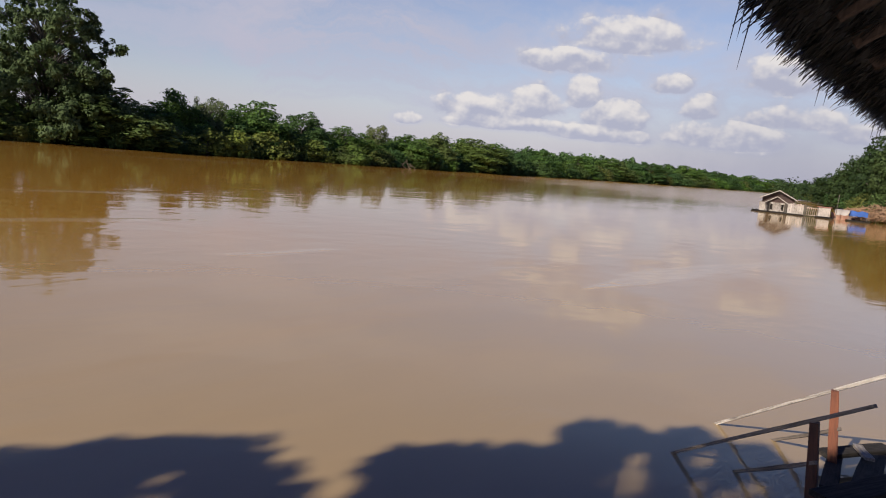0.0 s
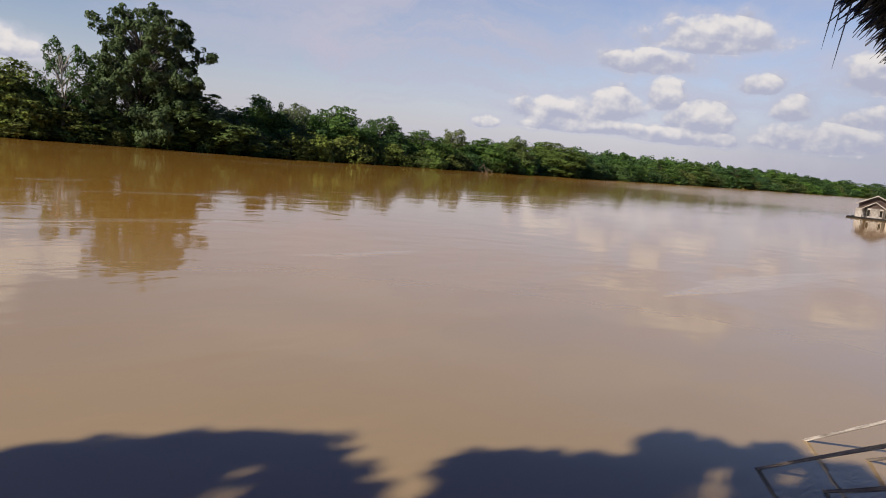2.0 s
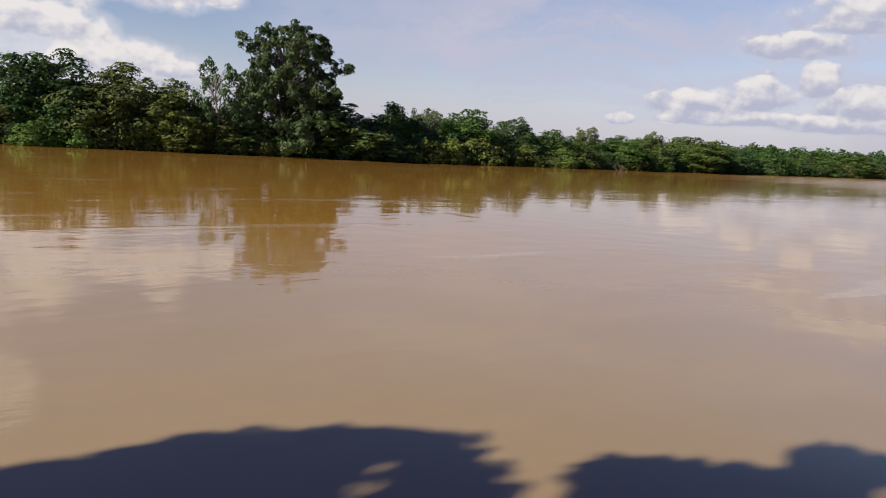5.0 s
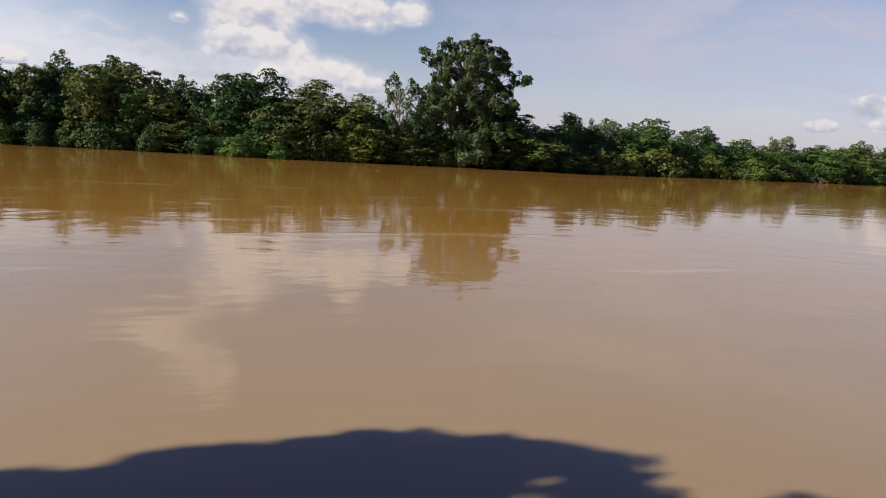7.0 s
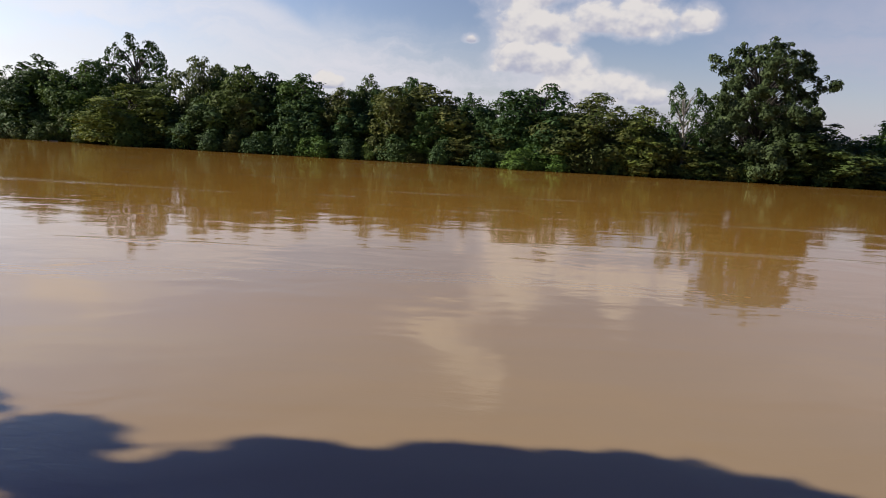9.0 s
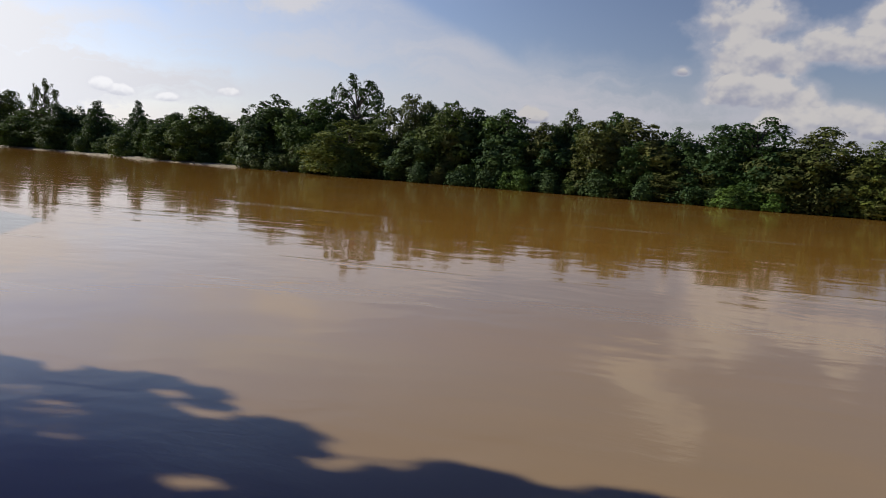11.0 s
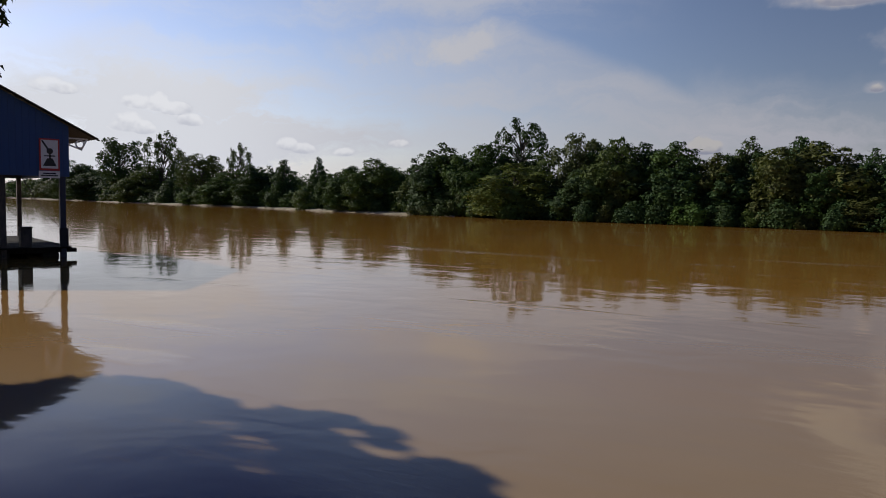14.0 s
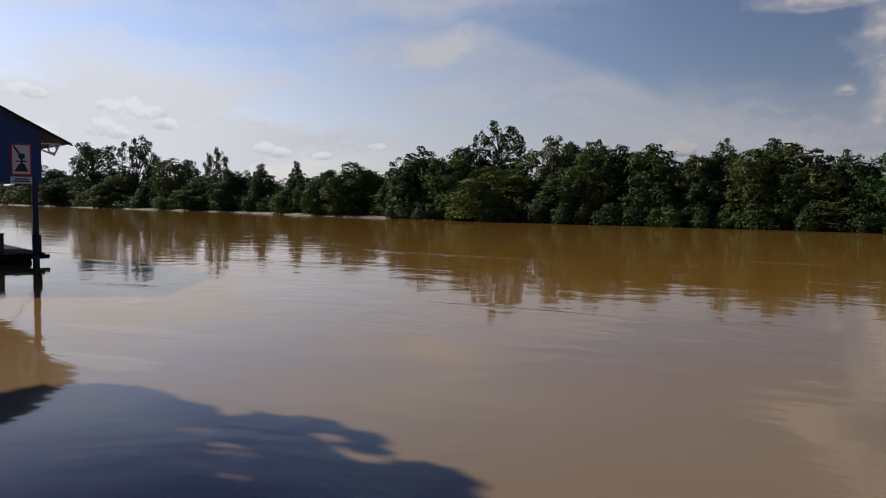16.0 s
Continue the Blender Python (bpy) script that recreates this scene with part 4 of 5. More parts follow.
def stairs():
    """Timber stairs with rails that run down into the water."""
    root = tagged(new("river_stairs"), "weathered timber stairs with handrails running down into the river", "stairs")
    for tip, reach, mat, words in ((TIP_A, 2.1, GREY_WOOD, "sun-bleached grey handrail"), (TIP_B, 1.345, DARK_RAIL, "dark grey-brown handrail")):
        timber("handrail", tip - RAIL_UP * 0.4, tip + RAIL_UP * reach, 0.029, 0.026, mat, root, words, 0.008)
    for top, foot, mat in (((3.24, 5.45, 0.69), (3.38, 5.37, -0.8), RED_WOOD), ((2.63, 4.59, 0.70), (2.745, 4.50, -0.8), SHADED_POST_WOOD)):
        timber("post", foot, top, 0.062, 0.062, mat, root, "red-brown timber post" if mat is RED_WOOD else "red-brown post darkened for shade")
    for a, b in (((3.169, 6.111, 0), (3.28, 5.42, 0.39)), ((2.498, 5.333, 0), (2.635, 4.56, 0.43))):
        a, b = Vector(a), Vector(b)
        timber("middle_rail", a - (b - a) * 0.4, b + (b - a) * 0.06, 0.022, 0.028, DARK_RAIL, root, "grey-brown lower rail", 0.006)
    timber("stringer", (3.515, 5.756, 0.05), (2.86, 4.70, 0.19), 0.115, 0.05, STEP_BLACK, root, "", 0.001, 0.03)
    timber("stringer", (3.90, 5.82, 0.08), (2.85, 4.33, 0.30), 0.17, 0.05, STEP_BLACK, root, "", 0.001, 0.03)
    timber("tread", (3.30, 5.575, 0.12), (3.95, 5.77, 0.15), 0.15, 0.04, STEP_BLACK, root, "", 0.001, 0.03)
    timber("tread", (2.50, 4.14, 0.37), (3.40, 4.50, 0.43), 0.20, 0.04, STEP_BLACK, root, "", 0.001, 0.03)
    timber("tread", (2.95, 3.72, 0.52), (3.70, 4.02, 0.56), 0.22, 0.04, STEP_BLACK, root, "", 0.001, 0.03)
    timber("loose_board", (3.60, 5.62, 0.20), (3.51, 5.30, 0.21), 0.07, 0.025, GREY_WOOD, root, "split grey board", 0.002, 0.05)


stairs()


def deck():
    """The plank landing on which one stands, under the thatch."""
    root = tagged(new("landing_deck"), "dark plank landing deck raised on posts over the water", "deck")
    along = Vector((0.616, 0.788, 0))         # along the eave
    back = Vector((0.788, -0.616, 0))
    start = Vector((-1.9, -1.35, 0.7))
    for k in range(22):
        a = start + back * (0.165 * k + 0.05)
        reach = 5.55 + 0.05 * math.sin(k * 2.3)
        part("plank", bar(bmesh.new(), a, a + along * reach, 0.15, 0.03), DARK_WOOD, root)
    for s in (0.3, 2.0, 3.7, 5.3):
        a = start + along * s + Vector((0, 0, -0.08))
        part("joist", bar(bmesh.new(), a, a + back * 3.7, 0.12, 0.07), DARK_WOOD, root)
        for t in (0.2, 3.4):
            p = a + back * t
            part("pile", bar(bmesh.new(), (p.x, p.y, -2.3), (p.x, p.y, 0.6), 0.12, 0.12), DARK_WOOD, root)


deck()


def thatch():
    m, n = material("dry_thatch")
    island = n.node("ShaderNodeNewGeometry").outputs["Random Per Island"]
    at = n.node("ShaderNodeTexCoord").outputs["Object"]
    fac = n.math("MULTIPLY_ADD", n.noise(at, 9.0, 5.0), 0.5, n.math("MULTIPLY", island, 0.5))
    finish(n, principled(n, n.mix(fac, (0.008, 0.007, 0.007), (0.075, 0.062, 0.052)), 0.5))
    return m


THATCH = thatch()
FRAME_WOOD = wood("roof_frame_timber", (0.08, 0.044, 0.03), (0.22, 0.13, 0.09))


def thatched_roof():
    """Palm thatch on a frame of rafters and battens; the eave hangs over the water side."""
    root = tagged(new("thatched_roof"), "old dark palm-thatch roof with a ragged hanging eave", "roof")
    along, back = Vector((0.616, 0.788, 0)), Vector((0.788, -0.616, 0))
    eave = Vector((0.645, 1.835, 2.70))
    slope = 0.62
    lo, hi, depth = -2.35, 3.35, 3.6

    def at(s, d, lift=0.0):
        k = max(0.0, min(1.0, s / 1.3))
        d += 0.05 * (1.0 - k * (2.0 - k)) + 0.4 * max(0.0, 0.05 - s) + 0.008                # the eave bows outwards
        return eave + along * s + back * d + Vector((0, 0, slope * max(0.0, d) + lift))

    bm = bmesh.new()
    steps_s, steps_d = 30, 14
    grid = {}
    for i in range(steps_s + 1):
        for k in range(steps_d + 1):
            s, d = lo + (hi - lo) * i / steps_s, 0.0 + depth * k / steps_d
            for layer, lift in ((0, 0.0), (1, 0.16)):
                jag = 0.03 * noise.noise(Vector((s * 3, d * 3, layer)))
                grid[i, k, layer] = bm.verts.new(at(s, d, lift + jag - (0.03 if layer == 0 and k == 0 else 0)))
    for i in range(steps_s):
        for k in range(steps_d):
            bm.faces.new([grid[i, k, 1], grid[i + 1, k, 1], grid[i + 1, k + 1, 1], grid[i, k + 1, 1]])
            bm.faces.new([grid[i, k, 0], grid[i, k + 1, 0], grid[i + 1, k + 1, 0], grid[i + 1, k, 0]])
        bm.faces.new([grid[i, 0, 0], grid[i + 1, 0, 0], grid[i + 1, 0, 1], grid[i, 0, 1]])
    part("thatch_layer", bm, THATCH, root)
    # fronds: narrow blades lying down the slope and hanging from the eave
    rng = random.Random(3)
    verts, faces = [], []

    def blade(p, way, length, wide, droop):
        side = way.cross(Vector((0, 0, 1))).normalized() * wide
        start = len(verts)
        for k in range(4):
            t = k / 3
            q = p + way * length * t + Vector((0, 0, -droop * t * t))
            taper = 1 - 0.85 * t * t
            verts.extend((q - side * taper, q + Vector((0, 0, wide * 0.5)), q + side * taper))
        for k in range(3):
            a = start + 3 * k
            faces.extend(((a, a + 1, a + 4, a + 3), (a + 1, a + 2, a + 5, a + 4)))

    for k in range(14500):
        s = rng.uniform(lo, hi)
        d = rng.choice((-0.01, 0.0, 0.0, 0.02, 0.08, 0.16))
        p = at(s, d + rng.uniform(0, 0.06), rng.uniform(-0.06, 0.13))
        way = (-back * rng.uniform(0.5, 1.0) + along * rng.gauss(-0.1, 0.28) + Vector((0, 0, -rng.uniform(0.35, 0.8)))).normalized()
        blade(p, way, rng.uniform(0.035, 0.068) * (1.5 if rng.random() < 0.05 else 1), rng.uniform(0.004, 0.0085), rng.uniform(0, 0.02))
    for k in range(900):                       # loose ends under the roof
        s, d = rng.uniform(lo, hi), rng.uniform(0.0, 1.2)
        p = at(s, d, -0.005)
        way = (-back * rng.uniform(0.2, 1.0) + along * rng.gauss(0, 0.5) + Vector((0, 0, -rng.uniform(0.3, 0.8)))).normalized()
        blade(p, way, rng.uniform(0.04, 0.11), rng.uniform(0.002, 0.004), rng.uniform(0, 0.03))
    for s, length in ((0.20, 0.17), (0.12, 0.11), (0.06, 0.15), (0.02, 0.12), (1.35, 0.12), (1.5, 0.10), (2.9, 0.13), (3.1, 0.12), (3.2, 0.14)):      # long loose strands
        blade(at(s, -0.02, -0.03), (-back * 0.10 - along * 0.12 + Vector((0, 0, -1))).normalized(), length, 0.004, 0.01)
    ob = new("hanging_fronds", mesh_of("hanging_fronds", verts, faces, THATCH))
    ob.parent = root
    for s in (-1.8, -0.9, 0.0, 0.62, 1.02, 1.5, 2.2, 2.9):
        part("rafter", bar(bmesh.new(), at(s, 0.12, -0.05), at(s, depth, -0.05), 0.035, 0.05), FRAME_WOOD, root, "brown timber rafter")
    for d in (0.13, 0.35, 0.6, 1.1, 1.7, 2.3, 2.9, 3.5):
        part("batten", bar(bmesh.new(), at(lo, d, -0.015), at(hi, d, -0.015), 0.03, 0.04), FRAME_WOOD, root, "brown roof batten")
    part("plate_beam", bar(bmesh.new(), at(lo, 0.75, -0.16), at(hi, 0.75, -0.16), 0.08, 0.1), FRAME_WOOD, root, "brown eave beam")
    for s, d in ((3.1, 0.9), (-2.2, 2.2), (3.1, 3.3), (-2.2, 3.4)):
        top = at(s, d, -0.2)
        part("roof_post", bar(bmesh.new(), (top.x, top.y, -1.8), top, 0.1, 0.1), RED_WOOD, root, "brown roof post")


thatched_roof()


# ---------------------------------------------------------------- the blue jetty shed
def flat_paint(name, colour, rough=0.5):
    return paint(name, colour, tuple(c * 0.75 for c in colour), rough)


RED, WHITE, BLACK = flat_paint("sign_red", (0.45, 0.03, 0.02)), flat_paint("sign_white", (0.75, 0.74, 0.72)), flat_paint("sign_black", (0.012, 0.012, 0.012))
ROOF_IRON = paint("rusty_roof_iron", (0.035, 0.032, 0.032), (0.06, 0.04, 0.03), 0.6)
RUBBER = paint("black_rubber", (0.015, 0.015, 0.016), (0.03, 0.03, 0.03), 0.8)
NAVY = paint("navy_painted_post", (0.012, 0.02, 0.05), (0.03, 0.03, 0.04))
# near-black timber: shade over the jetty deck and rafts is put into its colour
DARKENED_WOOD = wood("darkened_planks", (0.008, 0.007, 0.006), (0.03, 0.025, 0.02), rough=0.95, spec=0.1)
SHED = Matrix(((0.537, -0.843, 0, -26.52), (-0.843, -0.537, 0, -8.82), (0, 0, 1, 0), (0, 0, 0, 1)))


def jetty_shed():
    """A blue boarded shed on a floating deck: x runs along its front, y away from the landing."""
    root = tagged(new("jetty_shed"), "blue boarded jetty shed with an open lower storey on posts", "shed")
    root.matrix_world = SHED
    wide, deep, pitch = 6.6, 7.0, 0.52

    def roof_z(x):
        return 4.50 + pitch * min(x, wide - x)

    for k in range(33):                        # front boards under the gable
        x0, x1 = k * 0.2, k * 0.2 + 0.194
        bm = bmesh.new()
        lo, ya, yb = 2.76, 0.004 * (k % 2), 0.03
        v = [bm.verts.new(p) for p in ((x0, ya, lo), (x1, ya, lo), (x1, ya, roof_z(x1) - 0.02), (x0, ya, roof_z(x0) - 0.02),
                                       (x0, yb, lo), (x1, yb, lo), (x1, yb, roof_z(x1) - 0.02), (x0, yb, roof_z(x0) - 0.02))]
        for f in ((0, 1, 2, 3), (5, 4, 7, 6), (4, 0, 3, 7), (1, 5, 6, 2), (3, 2, 6, 7), (4, 5, 1, 0)):
            bm.faces.new([v[i] for i in f])
        part("board", bm, BLUE, root)
    # black backing darkens board seams; unseen back gable added to shade the deck
    for name, y in (("backing_wall", 0.034), ("back_wall", deep)):
        bm = bmesh.new()
        outline = ((0.03, 2.77), (wide - 0.03, 2.77), (wide - 0.03, roof_z(0) - 0.03), (wide / 2, roof_z(wide / 2) - 0.03), (0.03, roof_z(0) - 0.03))
        face = bm.faces.new([bm.verts.new((x, y, z)) for x, z in outline])
        bmesh.ops.solidify(bm, geom=[face], thickness=0.02)
        part(name, bm, BLACK, root)
    for x in (0.0, wide - 0.04):
        part("side_wall", box(bmesh.new(), (x, 0.04, 2.76), (x + 0.04, deep, 4.26)), BLUE, root)
    for sign, x_eave in ((1, -0.95), (-1, wide + 0.95)):
        ridge = Vector((wide / 2, 0, 4.11 + pitch * (wide / 2 + 0.95)))
        low = Vector((x_eave, 0, 4.11))
        for k in range(24):                    # ribbed iron
            y0 = -0.12 + k * (deep + 0.45) / 24
            y1, ym = y0 + (deep + 0.45) / 24, y0 + (deep + 0.45) / 48
            bm = bmesh.new()
            q = [bm.verts.new((p.x, y, p.z + dz)) for p in (low, ridge) for y, dz in ((y0, 0), (ym, 0.03), (y1, 0), (y1, -0.02), (ym, 0.01), (y0, -0.02))]
            for i in range(6):
                bm.faces.new((q[i], q[(i + 1) % 6], q[6 + (i + 1) % 6], q[6 + i]))
            bm.faces.new(q[:6]), bm.faces.new(q[:5:-1])
            part("roof_sheet", bm, ROOF_IRON, root)
        part("bargeboard", bar(bmesh.new(), low + Vector((0, -0.14, -0.07)), ridge + Vector((0, -0.14, -0.07)), 0.14, 0.03), DARKENED_WOOD, root)
    for x in (0.20, 2.0, 4.5, wide - 0.1):
        part("post", box(bmesh.new(), (x - 0.09, 0.04, -0.6), (x + 0.09, 0.22, 2.78), 0.01), NAVY if x < 1 else DARK_WOOD, root)
        part("post", box(bmesh.new(), (x - 0.08, deep - 0.2, -0.6), (x + 0.08, deep - 0.04, 2.78), 0.01), DARK_WOOD, root)
    part("fender", box(bmesh.new(), (0.06, -0.02, 0.35), (0.34, 0.03, 1.0), 0.01), RUBBER, root)
    # eave bracket: strut, tie and a ring
    bracket = part("bracket", bar(bmesh.new(), (0.0, 0.1, 4.08), (-0.62, 0.1, 4.08), 0.05, 0.05), WHITE, root, "white curved eave bracket")
    part("strut", bar(bmesh.new(), (0.0, 0.1, 3.87), (-0.45, 0.1, 3.70), 0.05, 0.05), WHITE, bracket)
    part("strut", bar(bmesh.new(), (-0.62, 0.1, 4.10), (-0.42, 0.1, 3.70), 0.05, 0.05), WHITE, bracket)
    ring, rf = [], []
    for i in range(20):
        a = 2 * math.pi * i / 20
        for r, y in ((0.15, 0.07), (0.15, 0.13), (0.11, 0.13), (0.11, 0.07)):
            ring.append((-0.38 + r * math.cos(a), y, 3.90 + r * math.sin(a)))
    for i in range(20):
        for k in range(4):
            rf.append((i * 4 + k, i * 4 + (k + 1) % 4, (i + 1) % 20 * 4 + (k + 1) % 4, (i + 1) % 20 * 4 + k))
    shared("ring", mesh_of("ring", ring, rf, WHITE), bracket)


def jetty_float():
    root = tagged(new("floating_jetty"), "dark floating timber jetty with low wire fencing", "jetty")
    root.matrix_world = SHED
    for k in range(30):
        y = -0.15 + 0.26 * k
        part("plank", box(bmesh.new(), (0.0 - 0.05 * (k % 3), y, 0.31), (7.2, y + 0.25, 0.36)), DARKENED_WOOD, root)
    for y in (0.1, 3.5, 7.0):
        part("bearer", box(bmesh.new(), (-0.22, y, 0.16), (7.2, y + 0.18, 0.30), 0.01), DARKENED_WOOD, root)
    for k in range(5):
        x = 0.5 + 1.5 * k
        part("drum_float", bmesh_cylinder((x, 0.5, 0.02), (x, 6.9, 0.02), 0.26), RUBBER, root)
    for k in range(14):                        # wire fence at the back
        part("fence_wire", bar(bmesh.new(), (0.2 + 0.5 * k, 7.0, 0.36), (0.2 + 0.5 * k, 7.0, 1.25), 0.02, 0.02, 0), DARKENED_WOOD, root)
    for z in (0.55, 0.8, 1.05, 1.25):
        part("fence_wire", bar(bmesh.new(), (0.1, 7.0, z), (7.0, 7.0, z), 0.015, 0.015, 0), DARKENED_WOOD, root)


def bmesh_cylinder(a, b, r, sides=14):
    a, b = Vector(a), Vector(b)
    bm = bmesh.new()
    m = Matrix.Translation((a + b) / 2) @ (b - a).to_track_quat("Z", "Y").to_matrix().to_4x4()
    bmesh.ops.create_cone(bm, cap_ends=True, segments=sides, radius1=r, radius2=r, depth=(b - a).length, matrix=m)
    return bm


def warning_sign():
    root = tagged(new("warning_sign"), "red-framed white pictogram sign on the blue boards", "sign")
    root.matrix_world = SHED
    part("board", box(bmesh.new(), (0.30, -0.03, 2.95), (0.92, -0.006, 4.02), 0.004), RED, root, "red sign frame")
    part("panel", box(bmesh.new(), (0.35, -0.036, 3.02), (0.87, -0.031, 3.97)), WHITE, root, "white sign panel")
    part("caption_plate", box(bmesh.new(), (0.30, -0.03, 2.70), (0.94, -0.006, 2.93), 0.004), WHITE, root, "white caption plate")
    part("caption_bar", box(bmesh.new(), (0.42, -0.035, 2.83), (0.82, -0.031, 2.87)), BLACK, root)
    part("caption_bar", box(bmesh.new(), (0.36, -0.035, 2.76), (0.88, -0.031, 2.80)), BLACK, root)
    bm = bmesh.new()
    bmesh.ops.create_circle(bm, cap_ends=True, segments=24, radius=0.10, matrix=Matrix.Translation((0.60, -0.041, 3.60)) @ Matrix.Rotation(radians(90), 4, "X"))
    part("pictogram_disc", bm, BLACK, root)
    part("pictogram_bar", box(bmesh.new(), (0.44, -0.041, 3.42), (0.78, -0.037, 3.46)), BLACK, root)
    part("pictogram_neck", box(bmesh.new(), (0.57, -0.0405, 3.36), (0.63, -0.0375, 3.52)), BLACK, root)
    bm = bmesh.new()
    bm.faces.new([bm.verts.new(p) for p in ((0.40, -0.041, 3.10), (0.82, -0.041, 3.10), (0.68, -0.041, 3.36), (0.52, -0.041, 3.36))])
    part("pictogram_base", bm, BLACK, root)
    bm = bmesh.new()
    bm.faces.new([bm.verts.new(p) for p in ((0.87, -0.042, 3.95), (0.80, -0.042, 3.95), (0.58, -0.042, 3.60), (0.64, -0.042, 3.58))])
    part("pictogram_stroke", bm, BLACK, root)


def jetty_box():
    root = tagged(new("mooring_box"), "dark wooden mooring box on the floating jetty", "box")
    root.matrix_world = SHED
    part("body", box(bmesh.new(), (1.12, 0.25, 0.362), (1.46, 0.6, 1.0), 0.015), DARK_WOOD, root)
    part("lid", box(bmesh.new(), (1.09, 0.22, 1.0), (1.49, 0.63, 1.04), 0.01), DARK_WOOD, root)


def mooring_rope():
    path = [SHED @ Vector((0.2 + 1.2 * k / 8, 0.26, 0.95 + 1.75 * k / 8 - 0.12 * math.sin(math.pi * k / 8))) for k in range(9)]
    tube("mooring_rope", path, [0.012] * 9, DARK_WOOD, None, 6)
    tagged(bpy.data.objects["mooring_rope"], "slack dark mooring rope tied to the shed post", "rope")


jetty_float()
jetty_shed()
warning_sign()
jetty_box()
mooring_rope()

# ---------------------------------------------------------------- floating huts by the near bank
PALE_BOARD = wood("pale_old_boards", (0.16, 0.13, 0.105), (0.40, 0.35, 0.30))
RUSTY_DARK = paint("dark_red_boards", (0.055, 0.028, 0.022), (0.10, 0.055, 0.04))
RUSTY = paint("rusty_red_sheet", (0.20, 0.07, 0.045), (0.32, 0.22, 0.16))
GREY_SHEET = paint("grey_roof_sheet", (0.30, 0.27, 0.24), (0.20, 0.16, 0.13))
TARP = flat_paint("blue_tarpaulin", (0.025, 0.11, 0.42))
HUT = Matrix(((0.905, 0.425, 0, 31.1), (-0.425, 0.905, 0, 69.8), (0, 0, 1, 0), (0, 0, 0, 1)))


def gable_roof(root, x0, x1, y0, y1, z0, rise, over, mat):
    mid = (x0 + x1) / 2
    for xe in (x0 - over, x1 + over):
        for k in range(8):
            bm = bmesh.new()
            ya, yb = y0 - over + (y1 - y0 + 2 * over) * k / 8, y0 - over + (y1 - y0 + 2 * over) * (k + 1) / 8
            ze = z0 - rise * over / (mid - x0)
            q = [bm.verts.new(p) for p in ((xe, ya, ze), (mid, ya, z0 + rise), (mid, yb - 0.02, z0 + rise), (xe, yb - 0.02, ze))]
            q += [bm.verts.new(v.co + Vector((0, 0, 0.035))) for v in q]
            for f in ((3, 2, 1, 0), (4, 5, 6, 7), (0, 1, 5, 4), (1, 2, 6, 5), (2, 3, 7, 6), (3, 0, 4, 7)):
                bm.faces.new([q[i] for i in f])
            part("roof_sheet", bm, mat, root)


def gable_wall(root, x0, x1, y, z0, z1, rise, mat, label=""):
    """A board wall with its gable, 4 cm thick."""
    bm = bmesh.new()
    face = bm.faces.new([bm.verts.new(p) for p in ((x0, y, z0), (x1, y, z0), (x1, y, z1), ((x0 + x1) / 2, y, z1 + rise), (x0, y, z1))])
    bmesh.ops.solidify(bm, geom=[face], thickness=0.04)
    return part("wall", bm, mat, root, label)


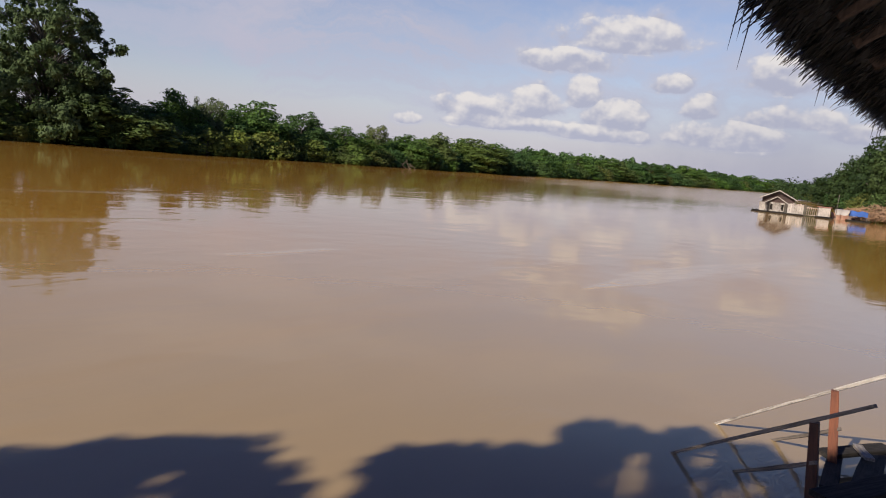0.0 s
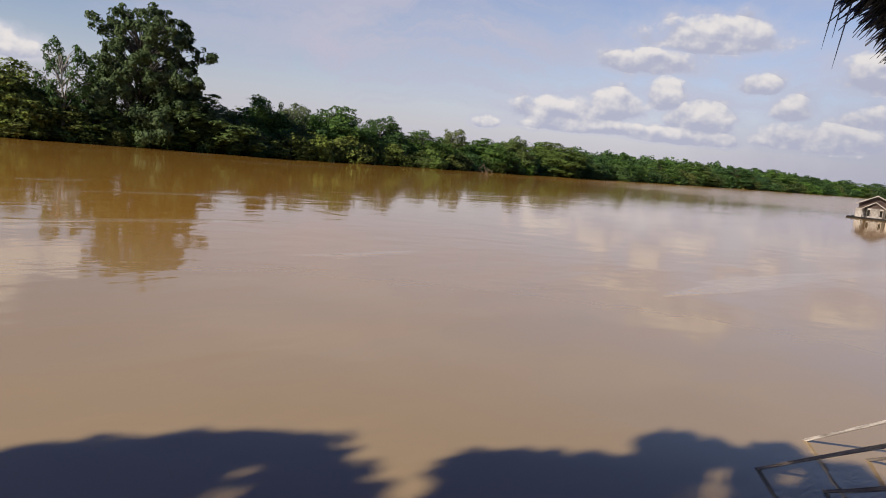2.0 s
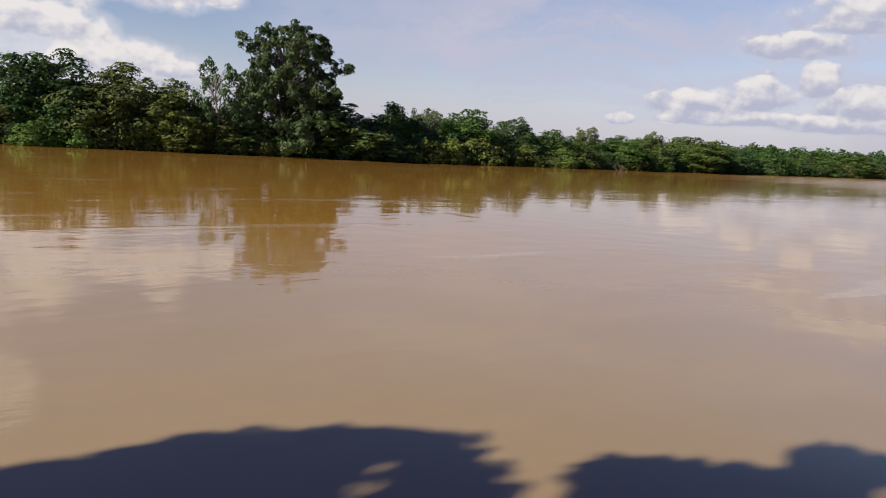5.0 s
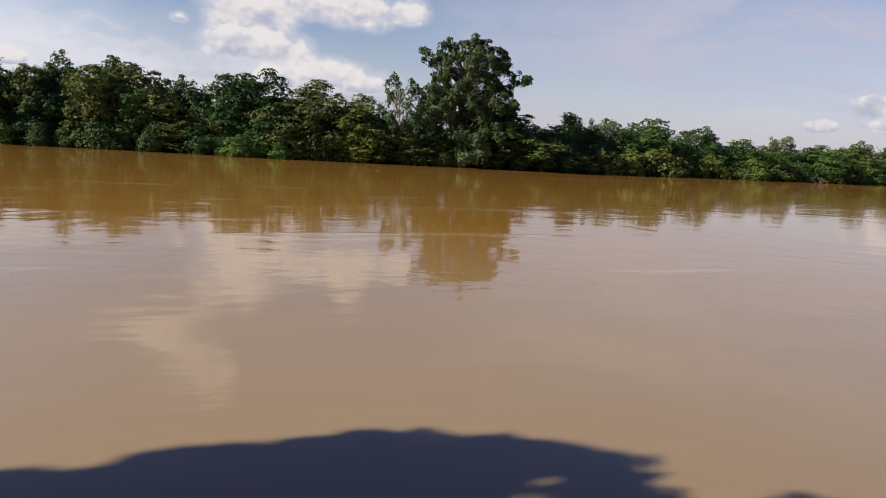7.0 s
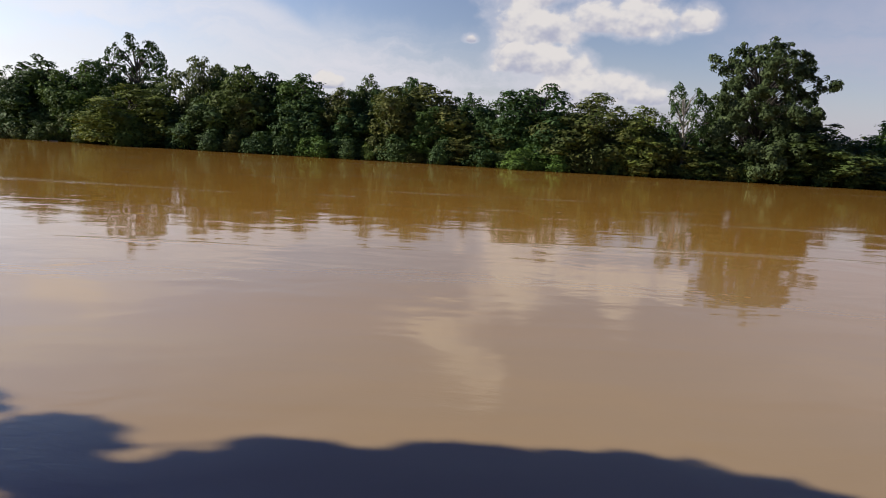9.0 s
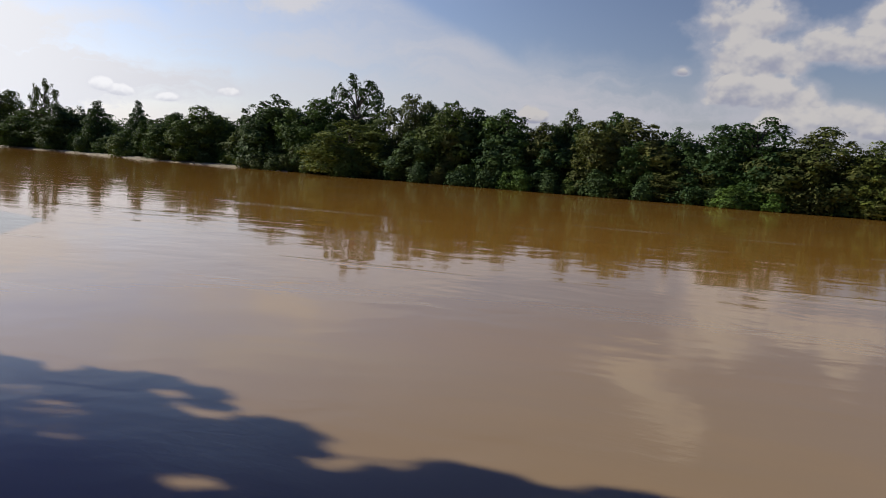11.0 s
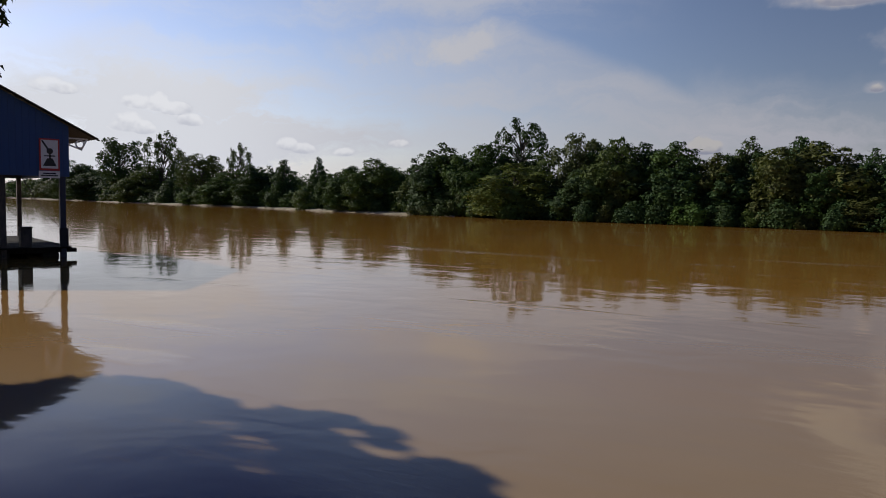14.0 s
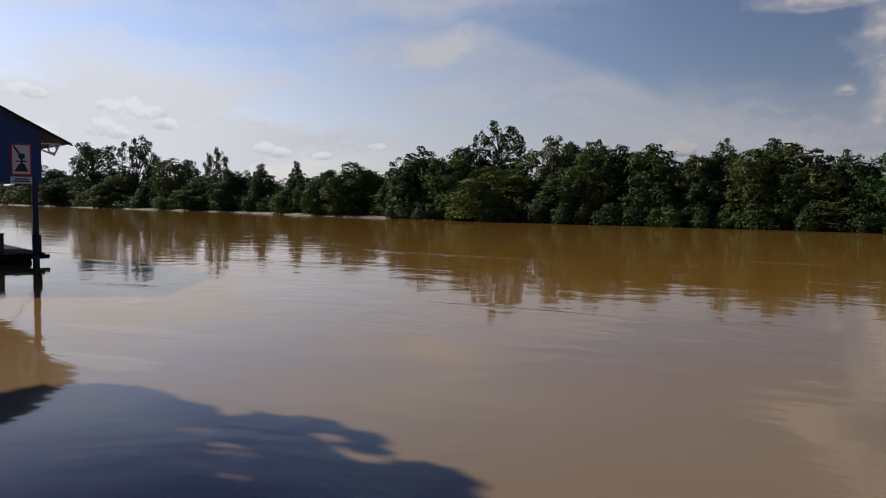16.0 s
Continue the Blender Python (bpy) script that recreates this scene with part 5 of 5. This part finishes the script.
def floating_hut():
    root = tagged(new("floating_hut"), "small weathered board hut with gabled porch on a raft", "hut")
    root.matrix_world = HUT
    for k in range(5):
        part("raft_log", bmesh_cylinder((-0.7 + 0.1 * (k % 2), -0.9 + 0.85 * k, 0.0), (3.9, -0.9 + 0.85 * k, 0.0), 0.10, 10), DARKENED_WOOD, root)
    part("floor", box(bmesh.new(), (-0.35, -0.95, 0.10), (3.8, 2.9, 0.14), 0.01), DARKENED_WOOD, root)
    dark = RUSTY_DARK
    gable_wall(root, 0.15, 3.0, 0.75, 0.16, 1.40, 0.68, dark, "dark red-brown gable")
    gable_wall(root, 0.15, 3.0, 2.75, 0.16, 1.40, 0.68, dark)
    for x in (0.15, 2.96):
        part("side_wall", box(bmesh.new(), (x, 0.76, 0.16), (x + 0.04, 2.74, 1.38)), dark, root)
    gable_roof(root, 0.1, 3.05, 0.5, 2.9, 1.42, 0.72, 0.22, GREY_SHEET)
    for xe, s in ((-0.12, 1), (3.27, -1)):
        part("bargeboard", bar(bmesh.new(), (xe, 0.26, 1.33), (1.575, 0.26, 2.17), 0.03, 0.09), PALE_BOARD, root)
    for x, w in ((0.88, 0.30), (1.20, 0.62), (1.86, 0.30)):
        part("porch_board", box(bmesh.new(), (x, -0.56, 0.16), (x + w, -0.52, 1.0)), GREY_WOOD if w > 0.5 else PALE_BOARD, root)
    gable_wall(root, 0.75, 2.25, -0.50, 0.9, 1.02, 0.5, dark)
    part("porch_side", box(bmesh.new(), (0.86, -0.5, 0.16), (0.90, 0.7, 1.0)), PALE_BOARD, root)
    part("porch_side", box(bmesh.new(), (2.12, -0.5, 0.16), (2.16, 0.7, 1.0)), PALE_BOARD, root)
    gable_roof(root, 0.55, 2.4, -0.6, 0.55, 1.0, 0.58, 0.15, RUSTY)
    for xe in (0.40, 2.55):
        part("bargeboard", bar(bmesh.new(), (xe, -0.77, 0.92), (1.475, -0.77, 1.58), 0.03, 0.07), PALE_BOARD, root)
    part("side_panel", box(bmesh.new(), (0.0, -0.35, 0.14), (0.7, -0.30, 0.9), 0.01), PALE_BOARD, root)
    part("side_panel", box(bmesh.new(), (-0.05, 0.2, 0.16), (0.8, 0.24, 0.95), 0.01), PALE_BOARD, root)
    for k in range(7):
        x = 2.45 + 0.2 * k
        part("board", box(bmesh.new(), (x, -0.75 + 0.01 * (k % 2), 0.10), (x + 0.185, -0.71, 1.02 + 0.05 * (k % 3))), PALE_BOARD, root)
    part("post", box(bmesh.new(), (3.9, -0.8, -0.4), (3.98, -0.72, 1.15)), DARK_WOOD, root)
    # thin dark plates on the boards stand in for shade inside the openings
    part("porch_opening", box(bmesh.new(), (0.93, -0.575, 0.30), (1.14, -0.565, 0.86)), DARKENED_WOOD, root, "dark plate for a shaded opening")
    part("porch_opening", box(bmesh.new(), (1.90, -0.575, 0.30), (2.10, -0.565, 0.86)), DARKENED_WOOD, root, "dark plate for a shaded opening")
    for x in (0.50, 0.84, 2.20):
        part("post", box(bmesh.new(), (x, -0.72, -0.3), (x + 0.06, -0.66, 1.05)), DARK_WOOD, root)
    part("post", box(bmesh.new(), (2.28, -0.8, -0.4), (2.36, -0.72, 1.0)), DARK_WOOD, root)


def raft_cabin():
    root = tagged(new("raft_cabin"), "tiny pale box cabin on a log raft", "cabin")
    root.matrix_world = HUT
    part("cabin_wall", box(bmesh.new(), (5.1, -0.3, 0.15), (6.1, 0.7, 0.98), 0.01), PALE_BOARD, root)
    part("cabin_roof", box(bmesh.new(), (5.0, -0.4, 0.99), (6.2, 0.85, 1.06), 0.01), RUSTY, root)
    part("raft", box(bmesh.new(), (4.9, -0.5, -0.1), (6.35, 1.0, 0.13), 0.02), DARKENED_WOOD, root)
    part("gangway", box(bmesh.new(), (3.6, 0.25, 0.10), (5.1, 0.6, 0.15), 0.01), GREY_WOOD, root)
    for k in range(6):
        x = 4.15 + 0.17 * k
        part("rail_post", box(bmesh.new(), (x, 0.4, 0.1), (x + 0.04, 0.44, 0.85)), GREY_WOOD, root)
    part("rail", box(bmesh.new(), (4.1, 0.38, 0.8), (5.1, 0.44, 0.86)), GREY_WOOD, root)


def covered_boat():
    root = tagged(new("covered_boat"), "dark red covered wooden boat moored by the bank", "boat")
    root.matrix_world = HUT
    verts, faces = [], []
    for i in range(9):
        t = i / 8
        half = 0.55 * math.sin(math.pi * (0.12 + 0.76 * t)) ** 0.6
        x, lift = 6.3 + 2.3 * t, 0.25 * (2 * t - 1) ** 2
        for y, z in ((-half, 0.42 + lift), (-half * 0.7, -0.05), (half * 0.7, -0.05), (half, 0.42 + lift)):
            verts.append((x, 1.5 + y, z))
    for i in range(8):
        for k in range(3):
            faces.append((i * 4 + k, i * 4 + k + 1, i * 4 + k + 5, i * 4 + k + 4))
    faces += [(0, 3, 2, 1), (32, 33, 34, 35)]
    shared("hull", mesh_of("hull", verts, faces, RUSTY), root)
    bm = bmesh.new()
    for i in range(9):
        a = math.pi * i / 8
        bm.verts.new((6.6, 1.5 - 0.5 * math.cos(a), 0.42 + 0.55 * math.sin(a)))
        bm.verts.new((8.3, 1.5 - 0.5 * math.cos(a), 0.42 + 0.55 * math.sin(a)))
    bm.verts.ensure_lookup_table()
    for i in range(8):
        bm.faces.new([bm.verts[2 * i], bm.verts[2 * i + 1], bm.verts[2 * i + 3], bm.verts[2 * i + 2]])
    part("canopy", bm, GREY_SHEET, root, "curved grey canopy")


def tarpaulin():
    root = tagged(new("tarpaulin_shelter"), "low shelter under a bright blue tarpaulin", "shelter")
    root.matrix_world = HUT @ Matrix.Translation((-0.4, 0.3, 0))
    bm = bmesh.new()
    grid = [[bm.verts.new((8.1 + 0.16 * i, -0.9 + 0.35 * k, 0.98 - 0.13 * k + 0.05 * math.sin(i * 1.3 + k))) for k in range(5)] for i in range(10)]
    skirt = [bm.verts.new((8.1 + 0.16 * i, -0.95, 0.5 + 0.03 * math.sin(i * 2.1))) for i in range(10)]
    for i in range(9):
        for k in range(4):
            bm.faces.new((grid[i][k], grid[i + 1][k], grid[i + 1][k + 1], grid[i][k + 1]))
        bm.faces.new((skirt[i], skirt[i + 1], grid[i + 1][0], grid[i][0]))
    bmesh.ops.solidify(bm, geom=bm.faces[:], thickness=0.02)
    part("tarpaulin", bm, TARP, root, "bright blue tarpaulin")
    for x, y in ((8.15, -0.85), (9.5, -0.85), (8.15, 0.4), (9.5, 0.4)):
        part("pole", bar(bmesh.new(), (x, y, -0.6), (x, y, 0.55), 0.05, 0.05), GREY_WOOD, root)
    part("raft", box(bmesh.new(), (7.9, -1.1, -0.12), (9.8, 0.6, 0.12), 0.02), DARKENED_WOOD, root)


def driftwood():
    """Heaps of orange-brown cut wood on the bank."""
    m = wood("cut_orange_wood", (0.09, 0.05, 0.028), (0.31, 0.18, 0.095))
    rng = random.Random(8)
    bm = bmesh.new()
    for k in range(1100):
        x, y = rng.uniform(7.6, 15.0), rng.uniform(0.9, 6.0)
        z = 0.25 + rng.random() * min(1.5, 0.5 + 0.35 * (y - 0.5)) * (1 - abs(x - 10.8) / 6)
        a, t = rng.uniform(0, math.pi), rng.gauss(0, 0.35)
        d = Vector((math.cos(a), math.sin(a), t)) * rng.uniform(0.18, 0.6)
        p = Vector((x, y, z))
        bar(bm, p - d, p + d, rng.uniform(0.025, 0.07), rng.uniform(0.025, 0.055), 0)
    root = tagged(part("cut_wood_heap", bm, m, None), "untidy heap of orange-brown cut timber on the bank", "wood heap", kind="stuff")
    root.matrix_world = HUT


def mooring_pole():
    root = tagged(new("mooring_pole"), "thin upright mooring pole beside the boats", "pole")
    root.matrix_world = HUT
    tube("shaft", [(6.55, -0.6, -1.2), (6.56, -0.6, 1.0), (6.60, -0.6, 2.3)], [0.034, 0.03, 0.022], DARK_RAIL, root)


floating_hut()
raft_cabin()
covered_boat()
tarpaulin()
driftwood()
mooring_pole()
